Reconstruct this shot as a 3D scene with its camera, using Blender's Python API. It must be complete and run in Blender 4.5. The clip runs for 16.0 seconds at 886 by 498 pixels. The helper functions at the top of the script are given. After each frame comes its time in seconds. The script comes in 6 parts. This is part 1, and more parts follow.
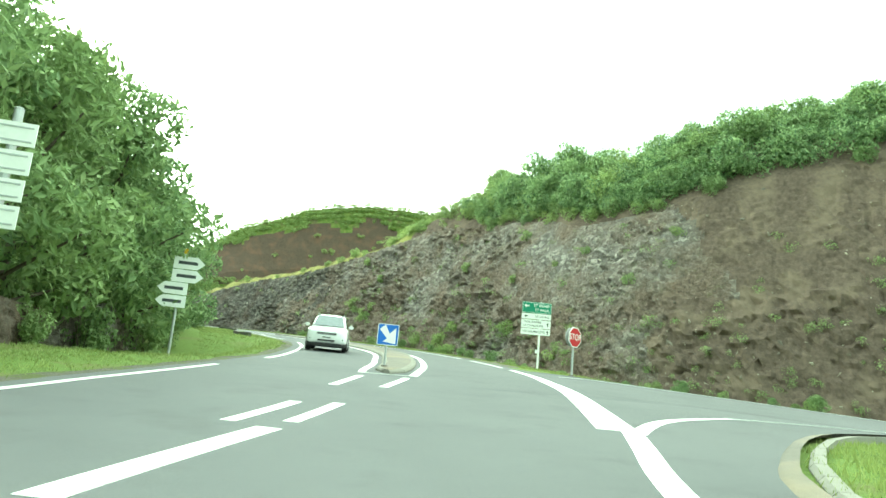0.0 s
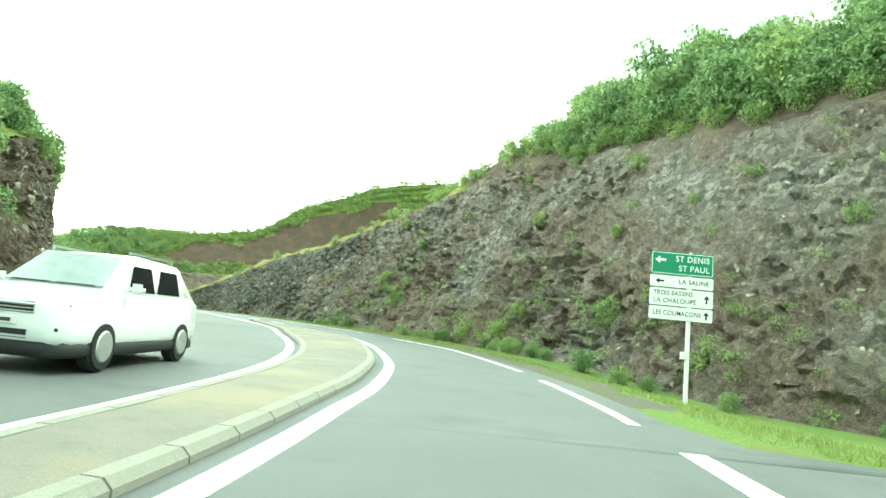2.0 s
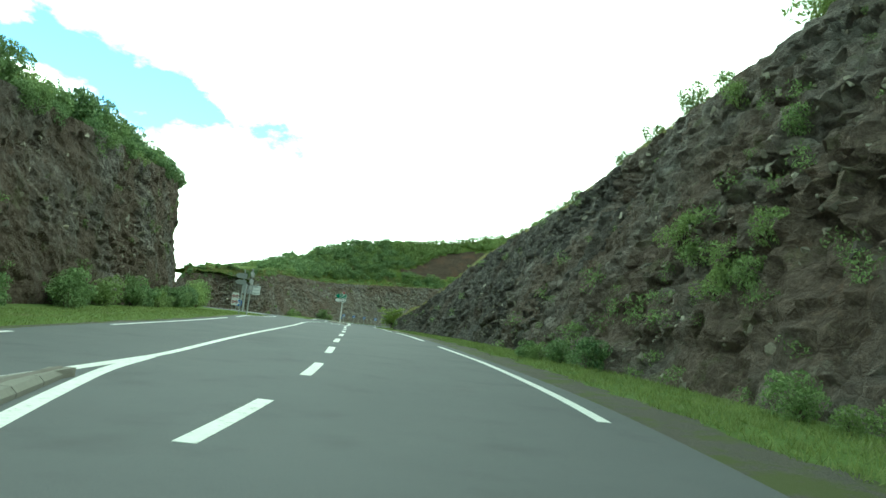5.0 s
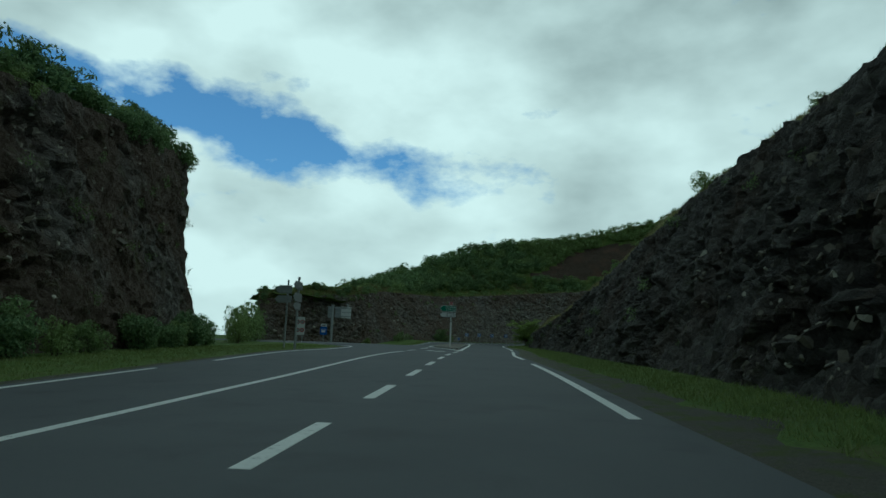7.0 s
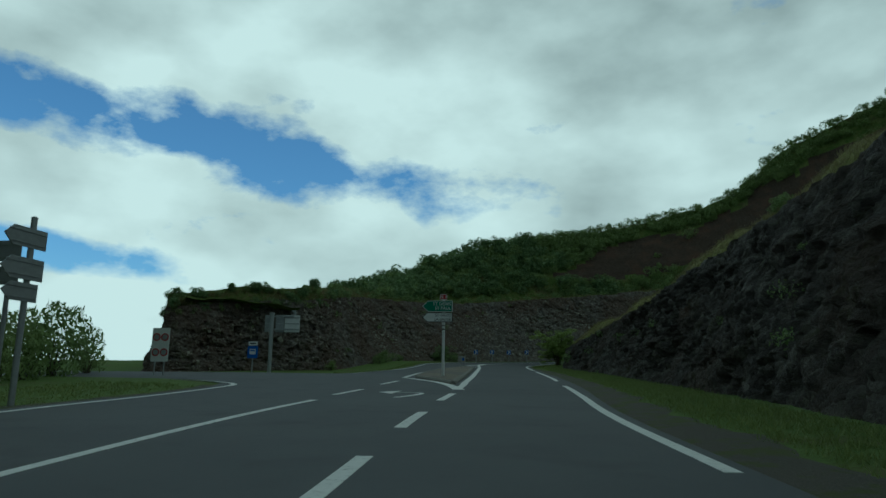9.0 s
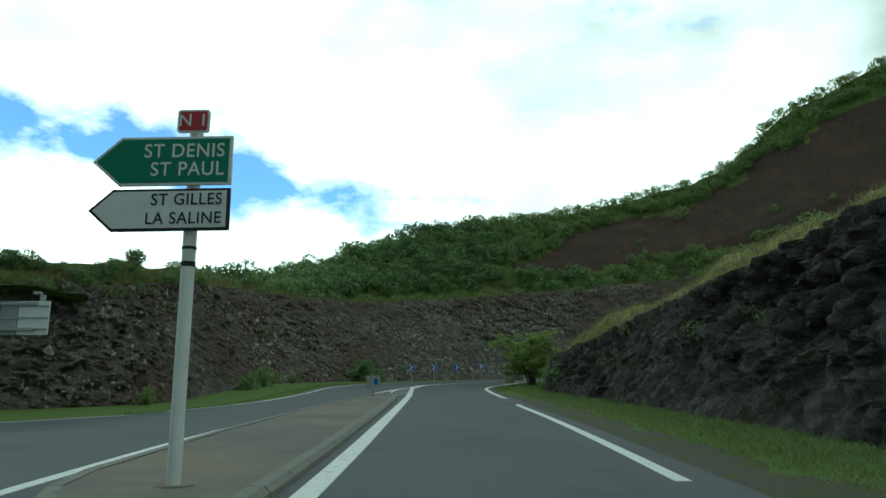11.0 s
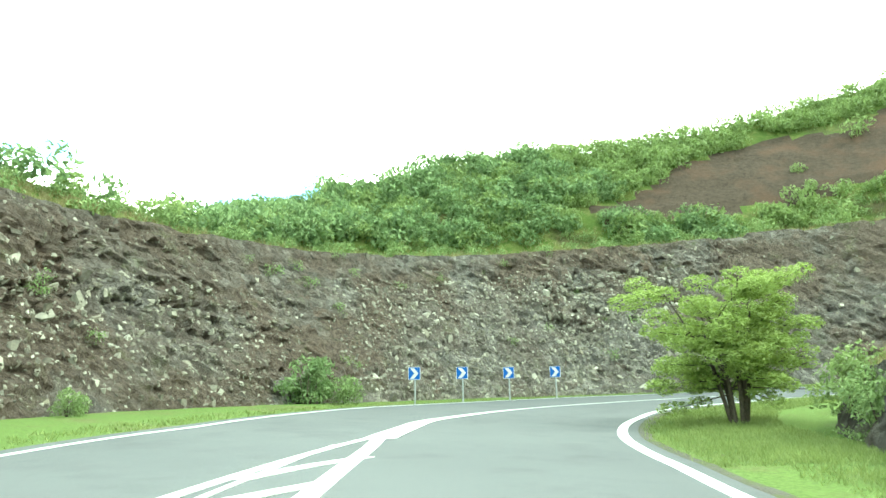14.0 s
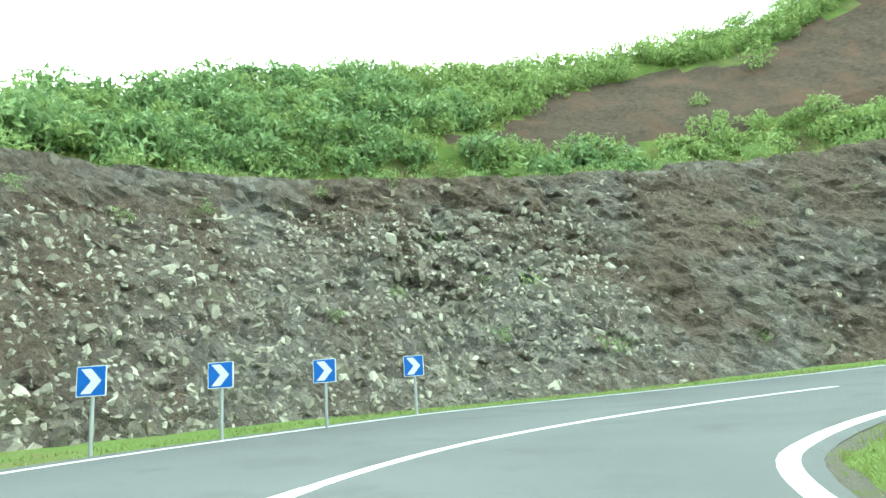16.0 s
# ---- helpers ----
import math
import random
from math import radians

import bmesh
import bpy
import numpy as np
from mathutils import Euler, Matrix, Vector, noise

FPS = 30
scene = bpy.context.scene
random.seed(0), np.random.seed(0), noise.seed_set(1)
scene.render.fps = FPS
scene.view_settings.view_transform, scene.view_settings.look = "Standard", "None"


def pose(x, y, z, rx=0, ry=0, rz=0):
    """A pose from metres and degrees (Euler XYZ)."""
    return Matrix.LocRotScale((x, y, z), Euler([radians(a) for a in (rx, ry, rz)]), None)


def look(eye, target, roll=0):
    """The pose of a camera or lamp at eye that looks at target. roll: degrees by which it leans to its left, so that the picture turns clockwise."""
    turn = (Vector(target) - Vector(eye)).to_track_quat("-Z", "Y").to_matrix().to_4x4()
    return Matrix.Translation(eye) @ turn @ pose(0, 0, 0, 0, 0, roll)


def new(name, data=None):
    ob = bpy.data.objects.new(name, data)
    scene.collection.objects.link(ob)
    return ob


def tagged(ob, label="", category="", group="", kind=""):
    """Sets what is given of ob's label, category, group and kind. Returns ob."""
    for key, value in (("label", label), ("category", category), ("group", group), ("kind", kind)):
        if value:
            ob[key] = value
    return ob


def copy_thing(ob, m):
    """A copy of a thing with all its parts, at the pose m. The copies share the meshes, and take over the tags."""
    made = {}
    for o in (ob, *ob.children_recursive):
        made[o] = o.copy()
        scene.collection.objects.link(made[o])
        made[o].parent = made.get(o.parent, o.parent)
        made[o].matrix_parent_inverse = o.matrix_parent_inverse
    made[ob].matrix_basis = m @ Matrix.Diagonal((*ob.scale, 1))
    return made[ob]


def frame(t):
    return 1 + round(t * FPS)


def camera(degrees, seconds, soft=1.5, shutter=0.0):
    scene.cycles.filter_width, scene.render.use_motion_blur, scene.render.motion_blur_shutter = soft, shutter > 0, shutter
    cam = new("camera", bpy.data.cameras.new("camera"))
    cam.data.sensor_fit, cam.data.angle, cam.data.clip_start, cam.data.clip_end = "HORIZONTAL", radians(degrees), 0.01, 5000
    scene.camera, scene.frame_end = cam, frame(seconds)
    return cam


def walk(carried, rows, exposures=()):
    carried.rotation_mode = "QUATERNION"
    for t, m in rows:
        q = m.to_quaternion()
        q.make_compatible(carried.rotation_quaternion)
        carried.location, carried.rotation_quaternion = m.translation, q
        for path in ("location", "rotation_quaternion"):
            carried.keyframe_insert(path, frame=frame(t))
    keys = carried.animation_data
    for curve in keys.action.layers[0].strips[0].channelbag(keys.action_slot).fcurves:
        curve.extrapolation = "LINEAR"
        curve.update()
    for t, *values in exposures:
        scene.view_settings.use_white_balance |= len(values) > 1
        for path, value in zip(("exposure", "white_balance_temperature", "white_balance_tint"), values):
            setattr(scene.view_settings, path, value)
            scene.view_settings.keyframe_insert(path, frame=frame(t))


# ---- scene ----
cam = camera(65.00, 16.0)
PATH = [
    (0, (3.526, 1.879, 2.501), (3.521, 3.837, 2.91), 5.20),
    (0.5, (4.166, 7.969, 3), (4.131, 9.926, 3.409), 3.85),
    (1, (4.736, 13.84, 3.491), (4.647, 15.799, 3.883), 4.30),
    (1.5, (4.96, 19.69, 3.945), (4.795, 21.648, 4.317), 5.19),
    (2, (5.034, 25.318, 4.406), (4.796, 27.271, 4.766), 5.92),
    (2.5, (4.705, 30.923, 4.827), (4.317, 32.855, 5.168), 6.92),
    (3, (4.142, 36.895, 5.312), (3.638, 38.799, 5.66), 8.14),
    (3.5, (3.358, 42.852, 5.799), (2.671, 44.696, 6.155), 5.78),
    (4, (1.757, 49.071, 6.304), (0.957, 50.87, 6.653), 5.37),
    (4.5, (-0.123, 54.924, 6.761), (-1.001, 56.687, 7.108), 5.48),
    (5, (-2.56, 60.79, 7.2), (-3.547, 62.498, 7.53), 6.28),
    (7.3, (-18.979, 85.511, 9.16), (-20.282, 86.99, 9.5), 2.12),
    (7.5, (-20.558, 87.564, 9.314), (-21.867, 89.038, 9.649), 2.38),
    (8, (-24.479, 92.669, 9.681), (-25.795, 94.13, 10.047), 1.08),
    (8.5, (-28.512, 97.742, 10.039), (-29.803, 99.223, 10.411), -0.05),
    (9, (-32.687, 102.917, 10.379), (-33.984, 104.389, 10.772), 0.58),
    (9.5, (-36.75, 108.119, 10.714), (-38.066, 109.567, 11.125), 0.68),
    (10, (-40.65, 113.243, 11.034), (-41.884, 114.765, 11.435), -1.96),
    (10.2, (-42.138, 115.215, 11.162), (-43.334, 116.765, 11.57), -1.96),
    (12.3, (-55.175, 133.851, 12.247), (-56.353, 135.394, 12.73), 0.61),
    (12.5, (-56.513, 135.633, 12.345), (-57.708, 137.159, 12.838), 0.51),
    (13, (-59.924, 139.95, 12.588), (-61.143, 141.463, 13.063), 0.32),
    (13.5, (-63.173, 144.053, 12.869), (-64.424, 145.539, 13.346), -0.43),
    (14, (-66.361, 147.913, 13.081), (-67.602, 149.413, 13.543), -0.85),
    (14.5, (-68.799, 151.705, 13.273), (-70.044, 153.213, 13.692), -2.73),
    (15, (-71.523, 154.972, 13.502), (-72.699, 156.543, 13.885), -2.32),
    (15.5, (-73.679, 158.162, 13.717), (-74.708, 159.833, 14.102), -3.06),
    (16, (-75.331, 161.392, 13.89), (-76.156, 163.159, 14.333), -4.01),
]

walk_rows = [(t, look(e, g, r)) for t, e, g, r in PATH]
EXPOSURES = [
    (0.0, 2.35, 6850, -25), (0.6, 2.55, 6850, -25), (3.0, 2.45, 6850, -25), (4.0, 2.3, 6750, -26), (4.6, 1.55, 6450, -27), (5.0, 0.95, 6200, -28), (5.3, 0.5, 6050, -27),
    (6.5, -1.15, 5500, -21), (7.3, -1.6, 5400, -20), (8.5, -1.65, 5400, -20), (10.2, -1.75, 5400, -20), (11.0, -0.4, 5800, -18), (12.0, 1.1, 6150, -17),
    (12.5, 1.45, 6300, -19), (13.3, 2.2, 6450, -19), (14.0, 2.6, 6550, -19), (15.0, 2.7, 6300, -17), (16.0, 2.6, 6150, -16),
]
walk(cam, walk_rows, EXPOSURES)

# ---- world and sun: bright overcast with a few blue gaps ----
SUN_EL, SUN_AZ = radians(50), radians(62)
world = bpy.data.worlds.new("sky")
scene.world = world
world.use_nodes = True
wn, wl = world.node_tree.nodes, world.node_tree.links
wn.clear()


w_out = wn.new("ShaderNodeOutputWorld")
w_bg = wn.new("ShaderNodeBackground")
w_bg.inputs["Strength"].default_value = 0.1
w_sky = wn.new("ShaderNodeTexSky")
w_sky.sky_type = "NISHITA"
w_sky.sun_disc = False
w_sky.sun_elevation, w_sky.sun_rotation = SUN_EL, SUN_AZ
w_co = wn.new("ShaderNodeTexCoord")
# clouds: two scales of noise stretched along the horizon
w_map = wn.new("ShaderNodeMapping")
w_map.inputs["Scale"].default_value = (1.0, 1.0, 1.9)
wl.new(w_co.outputs["Generated"], w_map.inputs["Vector"])
w_n1 = wn.new("ShaderNodeTexNoise")
w_n1.inputs["Scale"].default_value, w_n1.inputs["Detail"].default_value = 3.0, 9.0
w_n1.inputs["Roughness"].default_value = 0.58
wl.new(w_map.outputs["Vector"], w_n1.inputs["Vector"])
w_n2 = wn.new("ShaderNodeTexNoise")
w_n2.inputs["Scale"].default_value, w_n2.inputs["Detail"].default_value = 1.7, 6.0
wl.new(w_map.outputs["Vector"], w_n2.inputs["Vector"])


def wmath(op, a, b=None, clamp=False):
    n = wn.new("ShaderNodeMath")
    n.operation, n.use_clamp = op, clamp
    for i, v in enumerate((a, b)):
        if v is None:
            continue
        if isinstance(v, (int, float)):
            n.inputs[i].default_value = v
        else:
            wl.new(v, n.inputs[i])
    return n.outputs[0]


# the gaps in the clouds: a long low band over the open valley side and a small one below it
w_norm = wn.new("ShaderNodeVectorMath")
w_norm.operation = "NORMALIZE"
wl.new(w_co.outputs["Generated"], w_norm.inputs[0])


def wdot(v):
    n = wn.new("ShaderNodeVectorMath")
    n.operation = "DOT_PRODUCT"
    n.inputs[1].default_value = v
    wl.new(w_norm.outputs[0], n.inputs[0])
    return n.outputs["Value"]


def gap_at(az, el, long, high):
    """A long soft opening round a bearing and a height over the horizon."""
    a = radians(az)
    side = wdot((-math.cos(a), -math.sin(a), 0))
    along = wmath("MULTIPLY", side, 1 / long)
    up = wmath("SUBTRACT", wmath("SUBTRACT", wdot((0, 0, 1)), math.sin(radians(el))), wmath("MULTIPLY", side, 0.13))
    up = wmath("MULTIPLY", up, 1 / high)
    ahead = wmath("GREATER_THAN", wdot((-math.sin(a), math.cos(a), 0)), 0.2)
    away = wmath("SQRT", wmath("ADD", wmath("MULTIPLY", along, along), wmath("MULTIPLY", up, up)))
    return wmath("MULTIPLY", wmath("SUBTRACT", 1.0, away, True), ahead)


gap = wmath("ADD", gap_at(62, 18.8, 0.54, 0.066), gap_at(72, 9.8, 0.22, 0.036))
gap = wmath("MULTIPLY", gap, 0.88)
ragged = wn.new("ShaderNodeTexNoise")
ragged.inputs["Scale"].default_value, ragged.inputs["Detail"].default_value = 6.5, 9.0
ragged.inputs["Roughness"].default_value = 0.6
wl.new(w_map.outputs["Vector"], ragged.inputs["Vector"])
cover = wmath("ADD", wmath("MULTIPLY", wmath("SUBTRACT", ragged.outputs["Fac"], 0.5), 1.5), wmath("SUBTRACT", 0.80, gap))
w_ramp = wn.new("ShaderNodeValToRGB")
w_ramp.color_ramp.elements[0].position, w_ramp.color_ramp.elements[1].position = 0.32, 0.60
wl.new(cover, w_ramp.inputs["Fac"])
# cloud brightness: white billows, grey undersides
w_cl = wn.new("ShaderNodeValToRGB")
ce = w_cl.color_ramp.elements
ce[0].position, ce[0].color = 0.36, (4.3, 4.9, 5.1, 1)
ce[1].position, ce[1].color = 0.72, (23.5, 23.9, 23.6, 1)
w_fine = wn.new("ShaderNodeTexNoise")
w_fine.inputs["Scale"].default_value, w_fine.inputs["Detail"].default_value = 7.0, 8.0
wl.new(w_map.outputs["Vector"], w_fine.inputs["Vector"])
tone = wmath("ADD", wmath("MULTIPLY", w_n2.outputs["Fac"], 0.72), wmath("MULTIPLY", w_fine.outputs["Fac"], 0.28))
wl.new(wmath("ADD", tone, wmath("MULTIPLY", wmath("SUBTRACT", wdot((-0.85, 0.5, 0.15)), 0.72), 0.62)), w_cl.inputs["Fac"])
w_mix = wn.new("ShaderNodeMix")
w_mix.data_type = "RGBA"
wl.new(w_ramp.outputs["Color"], w_mix.inputs["Factor"])
w_blue = wn.new("ShaderNodeVectorMath")
w_blue.operation = "MULTIPLY"
w_blue.inputs[1].default_value = (2.3, 2.9, 3.6)
wl.new(w_sky.outputs["Color"], w_blue.inputs[0])
wl.new(w_blue.outputs[0], w_mix.inputs["A"])
wl.new(w_cl.outputs["Color"], w_mix.inputs["B"])
wl.new(w_mix.outputs["Result"], w_bg.inputs["Color"])
wl.new(w_bg.outputs[0], w_out.inputs["Surface"])

sun = new("sun", bpy.data.lights.new("sun", "SUN"))
sun.data.energy, sun.data.angle, sun.data.color = 0.6, radians(14), (1.0, 0.97, 0.92)
sun.matrix_world = look((0, 0, 60), (0 - math.sin(SUN_AZ) * math.cos(SUN_EL), 0 - math.cos(SUN_AZ) * math.cos(SUN_EL), 60 - math.sin(SUN_EL)))

# ---- materials ----
class Mat:
    """A small wrapper round a principled node material."""

    def __init__(self, name, rough=0.8, metal=0.0, spec=0.4):
        self.m = bpy.data.materials.new(name)
        self.m.use_nodes = True
        self.n, self.l = self.m.node_tree.nodes, self.m.node_tree.links
        self.p = self.n["Principled BSDF"]
        self.p.inputs["Roughness"].default_value = rough
        self.p.inputs["Metallic"].default_value = metal
        self.p.inputs["Specular IOR Level"].default_value = spec
        self.co = self.n.new("ShaderNodeTexCoord").outputs["Object"]

    def noise(self, scale, detail=5.0, rough=0.55, stretch=None, dist=0.0):
        t = self.n.new("ShaderNodeTexNoise")
        t.inputs["Scale"].default_value, t.inputs["Detail"].default_value = scale, detail
        t.inputs["Roughness"].default_value, t.inputs["Distortion"].default_value = rough, dist
        self.l.new(self.stretched(stretch), t.inputs["Vector"])
        return t.outputs["Fac"]

    def stretched(self, stretch):
        if not stretch:
            return self.co
        mp = self.n.new("ShaderNodeMapping")
        mp.inputs["Scale"].default_value = stretch
        self.l.new(self.co, mp.inputs["Vector"])
        return mp.outputs["Vector"]

    def voronoi(self, scale, feature="F1", out="Distance", stretch=None, rand=1.0):
        t = self.n.new("ShaderNodeTexVoronoi")
        t.feature = feature
        t.inputs["Scale"].default_value, t.inputs["Randomness"].default_value = scale, rand
        self.l.new(self.stretched(stretch), t.inputs["Vector"])
        return t.outputs[out]

    def rand(self):
        return self.n.new("ShaderNodeObjectInfo").outputs["Random"]

    def island(self):
        return self.n.new("ShaderNodeNewGeometry").outputs["Random Per Island"]

    def attr(self, name):
        a = self.n.new("ShaderNodeAttribute")
        a.attribute_name = name
        return a.outputs["Fac"]

    def ramp(self, fac, *stops):
        r = self.n.new("ShaderNodeValToRGB")
        e = r.color_ramp.elements
        while len(e) < len(stops):
            e.new(0.5)
        for el, (pos, col) in zip(e, stops):
            el.position = pos
            el.color = (*col, 1) if len(col) == 3 else col
        self.l.new(fac, r.inputs["Fac"])
        return r.outputs["Color"]

    def mix(self, fac, a, b, blend="MIX"):
        x = self.n.new("ShaderNodeMix")
        x.data_type, x.blend_type = "RGBA", blend
        for key, v in (("Factor", fac), ("A", a), ("B", b)):
            if isinstance(v, (int, float)):
                x.inputs[key].default_value = v
            elif isinstance(v, tuple):
                x.inputs[key].default_value = (*v, 1)
            else:
                self.l.new(v, x.inputs[key])
        return x.outputs["Result"]

    def math(self, op, a, b=0.0, clamp=False):
        x = self.n.new("ShaderNodeMath")
        x.operation, x.use_clamp = op, clamp
        for i, v in enumerate((a, b)):
            if isinstance(v, (int, float)):
                x.inputs[i].default_value = v
            else:
                self.l.new(v, x.inputs[i])
        return x.outputs[0]

    def base(self, v):
        if isinstance(v, tuple):
            self.p.inputs["Base Color"].default_value = (*v, 1)
        else:
            self.l.new(v, self.p.inputs["Base Color"])
        return self

    def rough(self, v):
        self.l.new(v, self.p.inputs["Roughness"])
        return self

    def bump(self, h, strength=0.5, dist=0.02):
        b = self.n.new("ShaderNodeBump")
        b.inputs["Strength"].default_value, b.inputs["Distance"].default_value = strength, dist
        self.l.new(h, b.inputs["Height"])
        self.l.new(b.outputs["Normal"], self.p.inputs["Normal"])
        return self


def plain(name, col, rough=0.6, metal=0.0, wear=0.12, scale=6.0):
    m = Mat(name, rough, metal)
    dark = tuple(c * (1 - wear) for c in col)
    lite = tuple(min(1, c * (1 + wear * 0.6)) for c in col)
    m.base(m.ramp(m.noise(scale, 6), (0.3, dark), (0.7, lite)))
    m.bump(m.noise(scale * 14, 3), 0.08, 0.004)
    return m.m


def asphalt():
    m = Mat("asphalt", 0.85, spec=0.35)
    grain = m.noise(140, 2, 0.7)
    patch = m.noise(0.25, 4, 0.6)
    tracks = m.noise(0.9, 3, 0.5, (1, 1, 1))
    c = m.ramp(patch, (0.3, (0.086, 0.089, 0.095)), (0.7, (0.118, 0.121, 0.127)))
    c = m.mix(0.35, c, m.ramp(grain, (0.35, (0.055, 0.056, 0.060)), (0.65, (0.165, 0.168, 0.172))))
    c = m.mix(m.math("MULTIPLY", m.ramp(tracks, (0.55, (0, 0, 0)), (0.75, (1, 1, 1))), 0.3), c, (0.045, 0.045, 0.046))
    m.base(c)
    m.bump(grain, 0.35, 0.006)
    return m.m


def road_paint():
    m = Mat("road_paint", 0.7)
    wear = m.noise(9, 6, 0.7)
    c = m.ramp(wear, (0.30, (0.32, 0.32, 0.31)), (0.42, (0.72, 0.72, 0.69)), (0.7, (0.82, 0.82, 0.79)))
    m.base(c)
    m.bump(m.noise(120, 2), 0.25, 0.004)
    return m.m


def concrete(name="concrete", tone=0.13, warm=1.14):
    m = Mat(name, 0.9, spec=0.25)
    big = m.noise(0.55, 5, 0.65)
    stain = m.noise(2.6, 6, 0.7)
    c = m.ramp(big, (0.3, (tone * 0.72 * warm, tone * 0.70, tone * 0.6)), (0.7, (tone * 1.1 * warm, tone * 1.05, tone * 0.92)))
    c = m.mix(m.math("MULTIPLY", m.ramp(stain, (0.5, (0, 0, 0)), (0.68, (1, 1, 1))), 0.5), c, (tone * 0.55, tone * 0.52, tone * 0.44))
    sand = m.ramp(m.noise(0.38, 4, 0.6), (0.48, (0, 0, 0)), (0.62, (1, 1, 1)))
    c = m.mix(m.math("MULTIPLY", sand, 0.65), c, (tone * 1.75, tone * 1.35, tone * 0.85))
    c = m.mix(0.18, c, m.ramp(m.noise(90, 2), (0.3, (0.12, 0.12, 0.11)), (0.7, (0.5, 0.5, 0.46))))
    m.base(c)
    m.bump(m.math("ADD", m.noise(60, 3), m.math("MULTIPLY", stain, 0.5)), 0.3, 0.01)
    return m.m


def earth(name, dark, lite, red):
    m = Mat(name, 0.95, spec=0.15)
    n1 = m.noise(0.35, 5, 0.6)
    n2 = m.noise(3.5, 8, 0.65)
    c = m.ramp(n2, (0.3, dark), (0.72, lite))
    c = m.mix(m.math("MULTIPLY", m.ramp(n1, (0.48, (0, 0, 0)), (0.66, (1, 1, 1))), 0.75), c, red)
    m.base(c)
    m.bump(m.math("ADD", m.noise(8, 8, 0.7), m.math("MULTIPLY", m.noise(30, 5, 0.7), 0.4)), 0.8, 0.10)
    return m.m


def rock_face(name="rock_face", lo=0.42, hi=0.60, gain=1.5):
    """Cut lava rock: crumbling grey lumps in dark brown earth, with a few rusty and pale patches."""
    m = Mat(name, 0.95, spec=0.15)
    bend = m.n.new("ShaderNodeTexNoise")
    bend.inputs["Scale"].default_value, bend.inputs["Detail"].default_value = 1.7, 5.0
    m.l.new(m.co, bend.inputs["Vector"])
    shift = m.n.new("ShaderNodeVectorMath")
    shift.operation = "MULTIPLY_ADD"
    shift.inputs[1].default_value = (0.9, 0.9, 0.9)
    m.l.new(bend.outputs["Color"], shift.inputs[0])
    m.l.new(m.co, shift.inputs[2])
    m.co = shift.outputs[0]
    blocks = m.voronoi(2.6, "F1", "Color", (1, 1, 1.3))
    sep = m.n.new("ShaderNodeSeparateColor")
    m.l.new(blocks, sep.inputs[0])
    zone = m.noise(0.17, 6, 0.66)
    zone2 = m.noise(0.45, 6, 0.68)
    fine = m.noise(4.5, 11, 0.74)
    grit = m.noise(16, 8, 0.75)
    grey = m.ramp(sep.outputs[0], (0.0, (0.105, 0.094, 0.086)), (0.6, (0.165, 0.150, 0.136)), (1.0, (0.265, 0.245, 0.218)))
    brown = m.ramp(fine, (0.3, (0.088, 0.066, 0.054)), (0.7, (0.168, 0.130, 0.104)))
    c = m.mix(m.ramp(zone, (lo, (0, 0, 0)), (hi, (1, 1, 1))), brown, grey)
    c = m.mix(m.math("MULTIPLY", m.ramp(zone2, (0.60, (0, 0, 0)), (0.74, (1, 1, 1))), 0.5), c, (0.225, 0.138, 0.092))
    c = m.mix(m.math("MULTIPLY", m.ramp(m.noise(1.1, 8, 0.74), (0.63, (0, 0, 0)), (0.72, (1, 1, 1))), 0.55), c, (0.40, 0.37, 0.30))
    c = m.mix(0.62, c, m.ramp(fine, (0.28, (0.34, 0.33, 0.32)), (0.72, (1.5, 1.5, 1.5))), "MULTIPLY")
    c = m.mix(0.35, c, m.ramp(grit, (0.3, (0.45, 0.44, 0.43)), (0.7, (1.45, 1.45, 1.45))), "MULTIPLY")
    moss = m.ramp(m.noise(0.8, 7, 0.72), (0.56, (0, 0, 0)), (0.68, (1, 1, 1)))
    c = m.mix(m.math("MULTIPLY", moss, 0.4), c, (0.135, 0.150, 0.068))
    c = m.mix(1.0, c, (gain, gain, gain), "MULTIPLY")
    m.base(c)
    crack = m.voronoi(2.6, "DISTANCE_TO_EDGE", "Distance", (1, 1, 1.3))
    h = m.math("ADD", m.math("MULTIPLY", m.ramp(crack, (0.0, (0, 0, 0)), (0.10, (1, 1, 1))), 0.22), m.math("MULTIPLY", fine, 1.25))
    h = m.math("ADD", h, m.math("MULTIPLY", grit, 0.4))
    m.bump(h, 1.0, 0.24)
    return m.m


def stone_mat():
    m = Mat("loose_stone", 0.9, spec=0.25)
    c = m.ramp(m.rand(), (0.0, (0.094, 0.081, 0.070)), (0.5, (0.150, 0.134, 0.115)), (0.85, (0.215, 0.193, 0.160)), (1.0, (0.345, 0.310, 0.240)))
    c = m.mix(0.55, c, m.ramp(m.noise(4.5, 8, 0.7), (0.28, (0.451, 0.400, 0.321)), (0.72, (1.5, 1.5, 1.45))), "MULTIPLY")
    m.base(c)
    m.bump(m.noise(9, 7, 0.65), 0.8, 0.06)
    return m.m


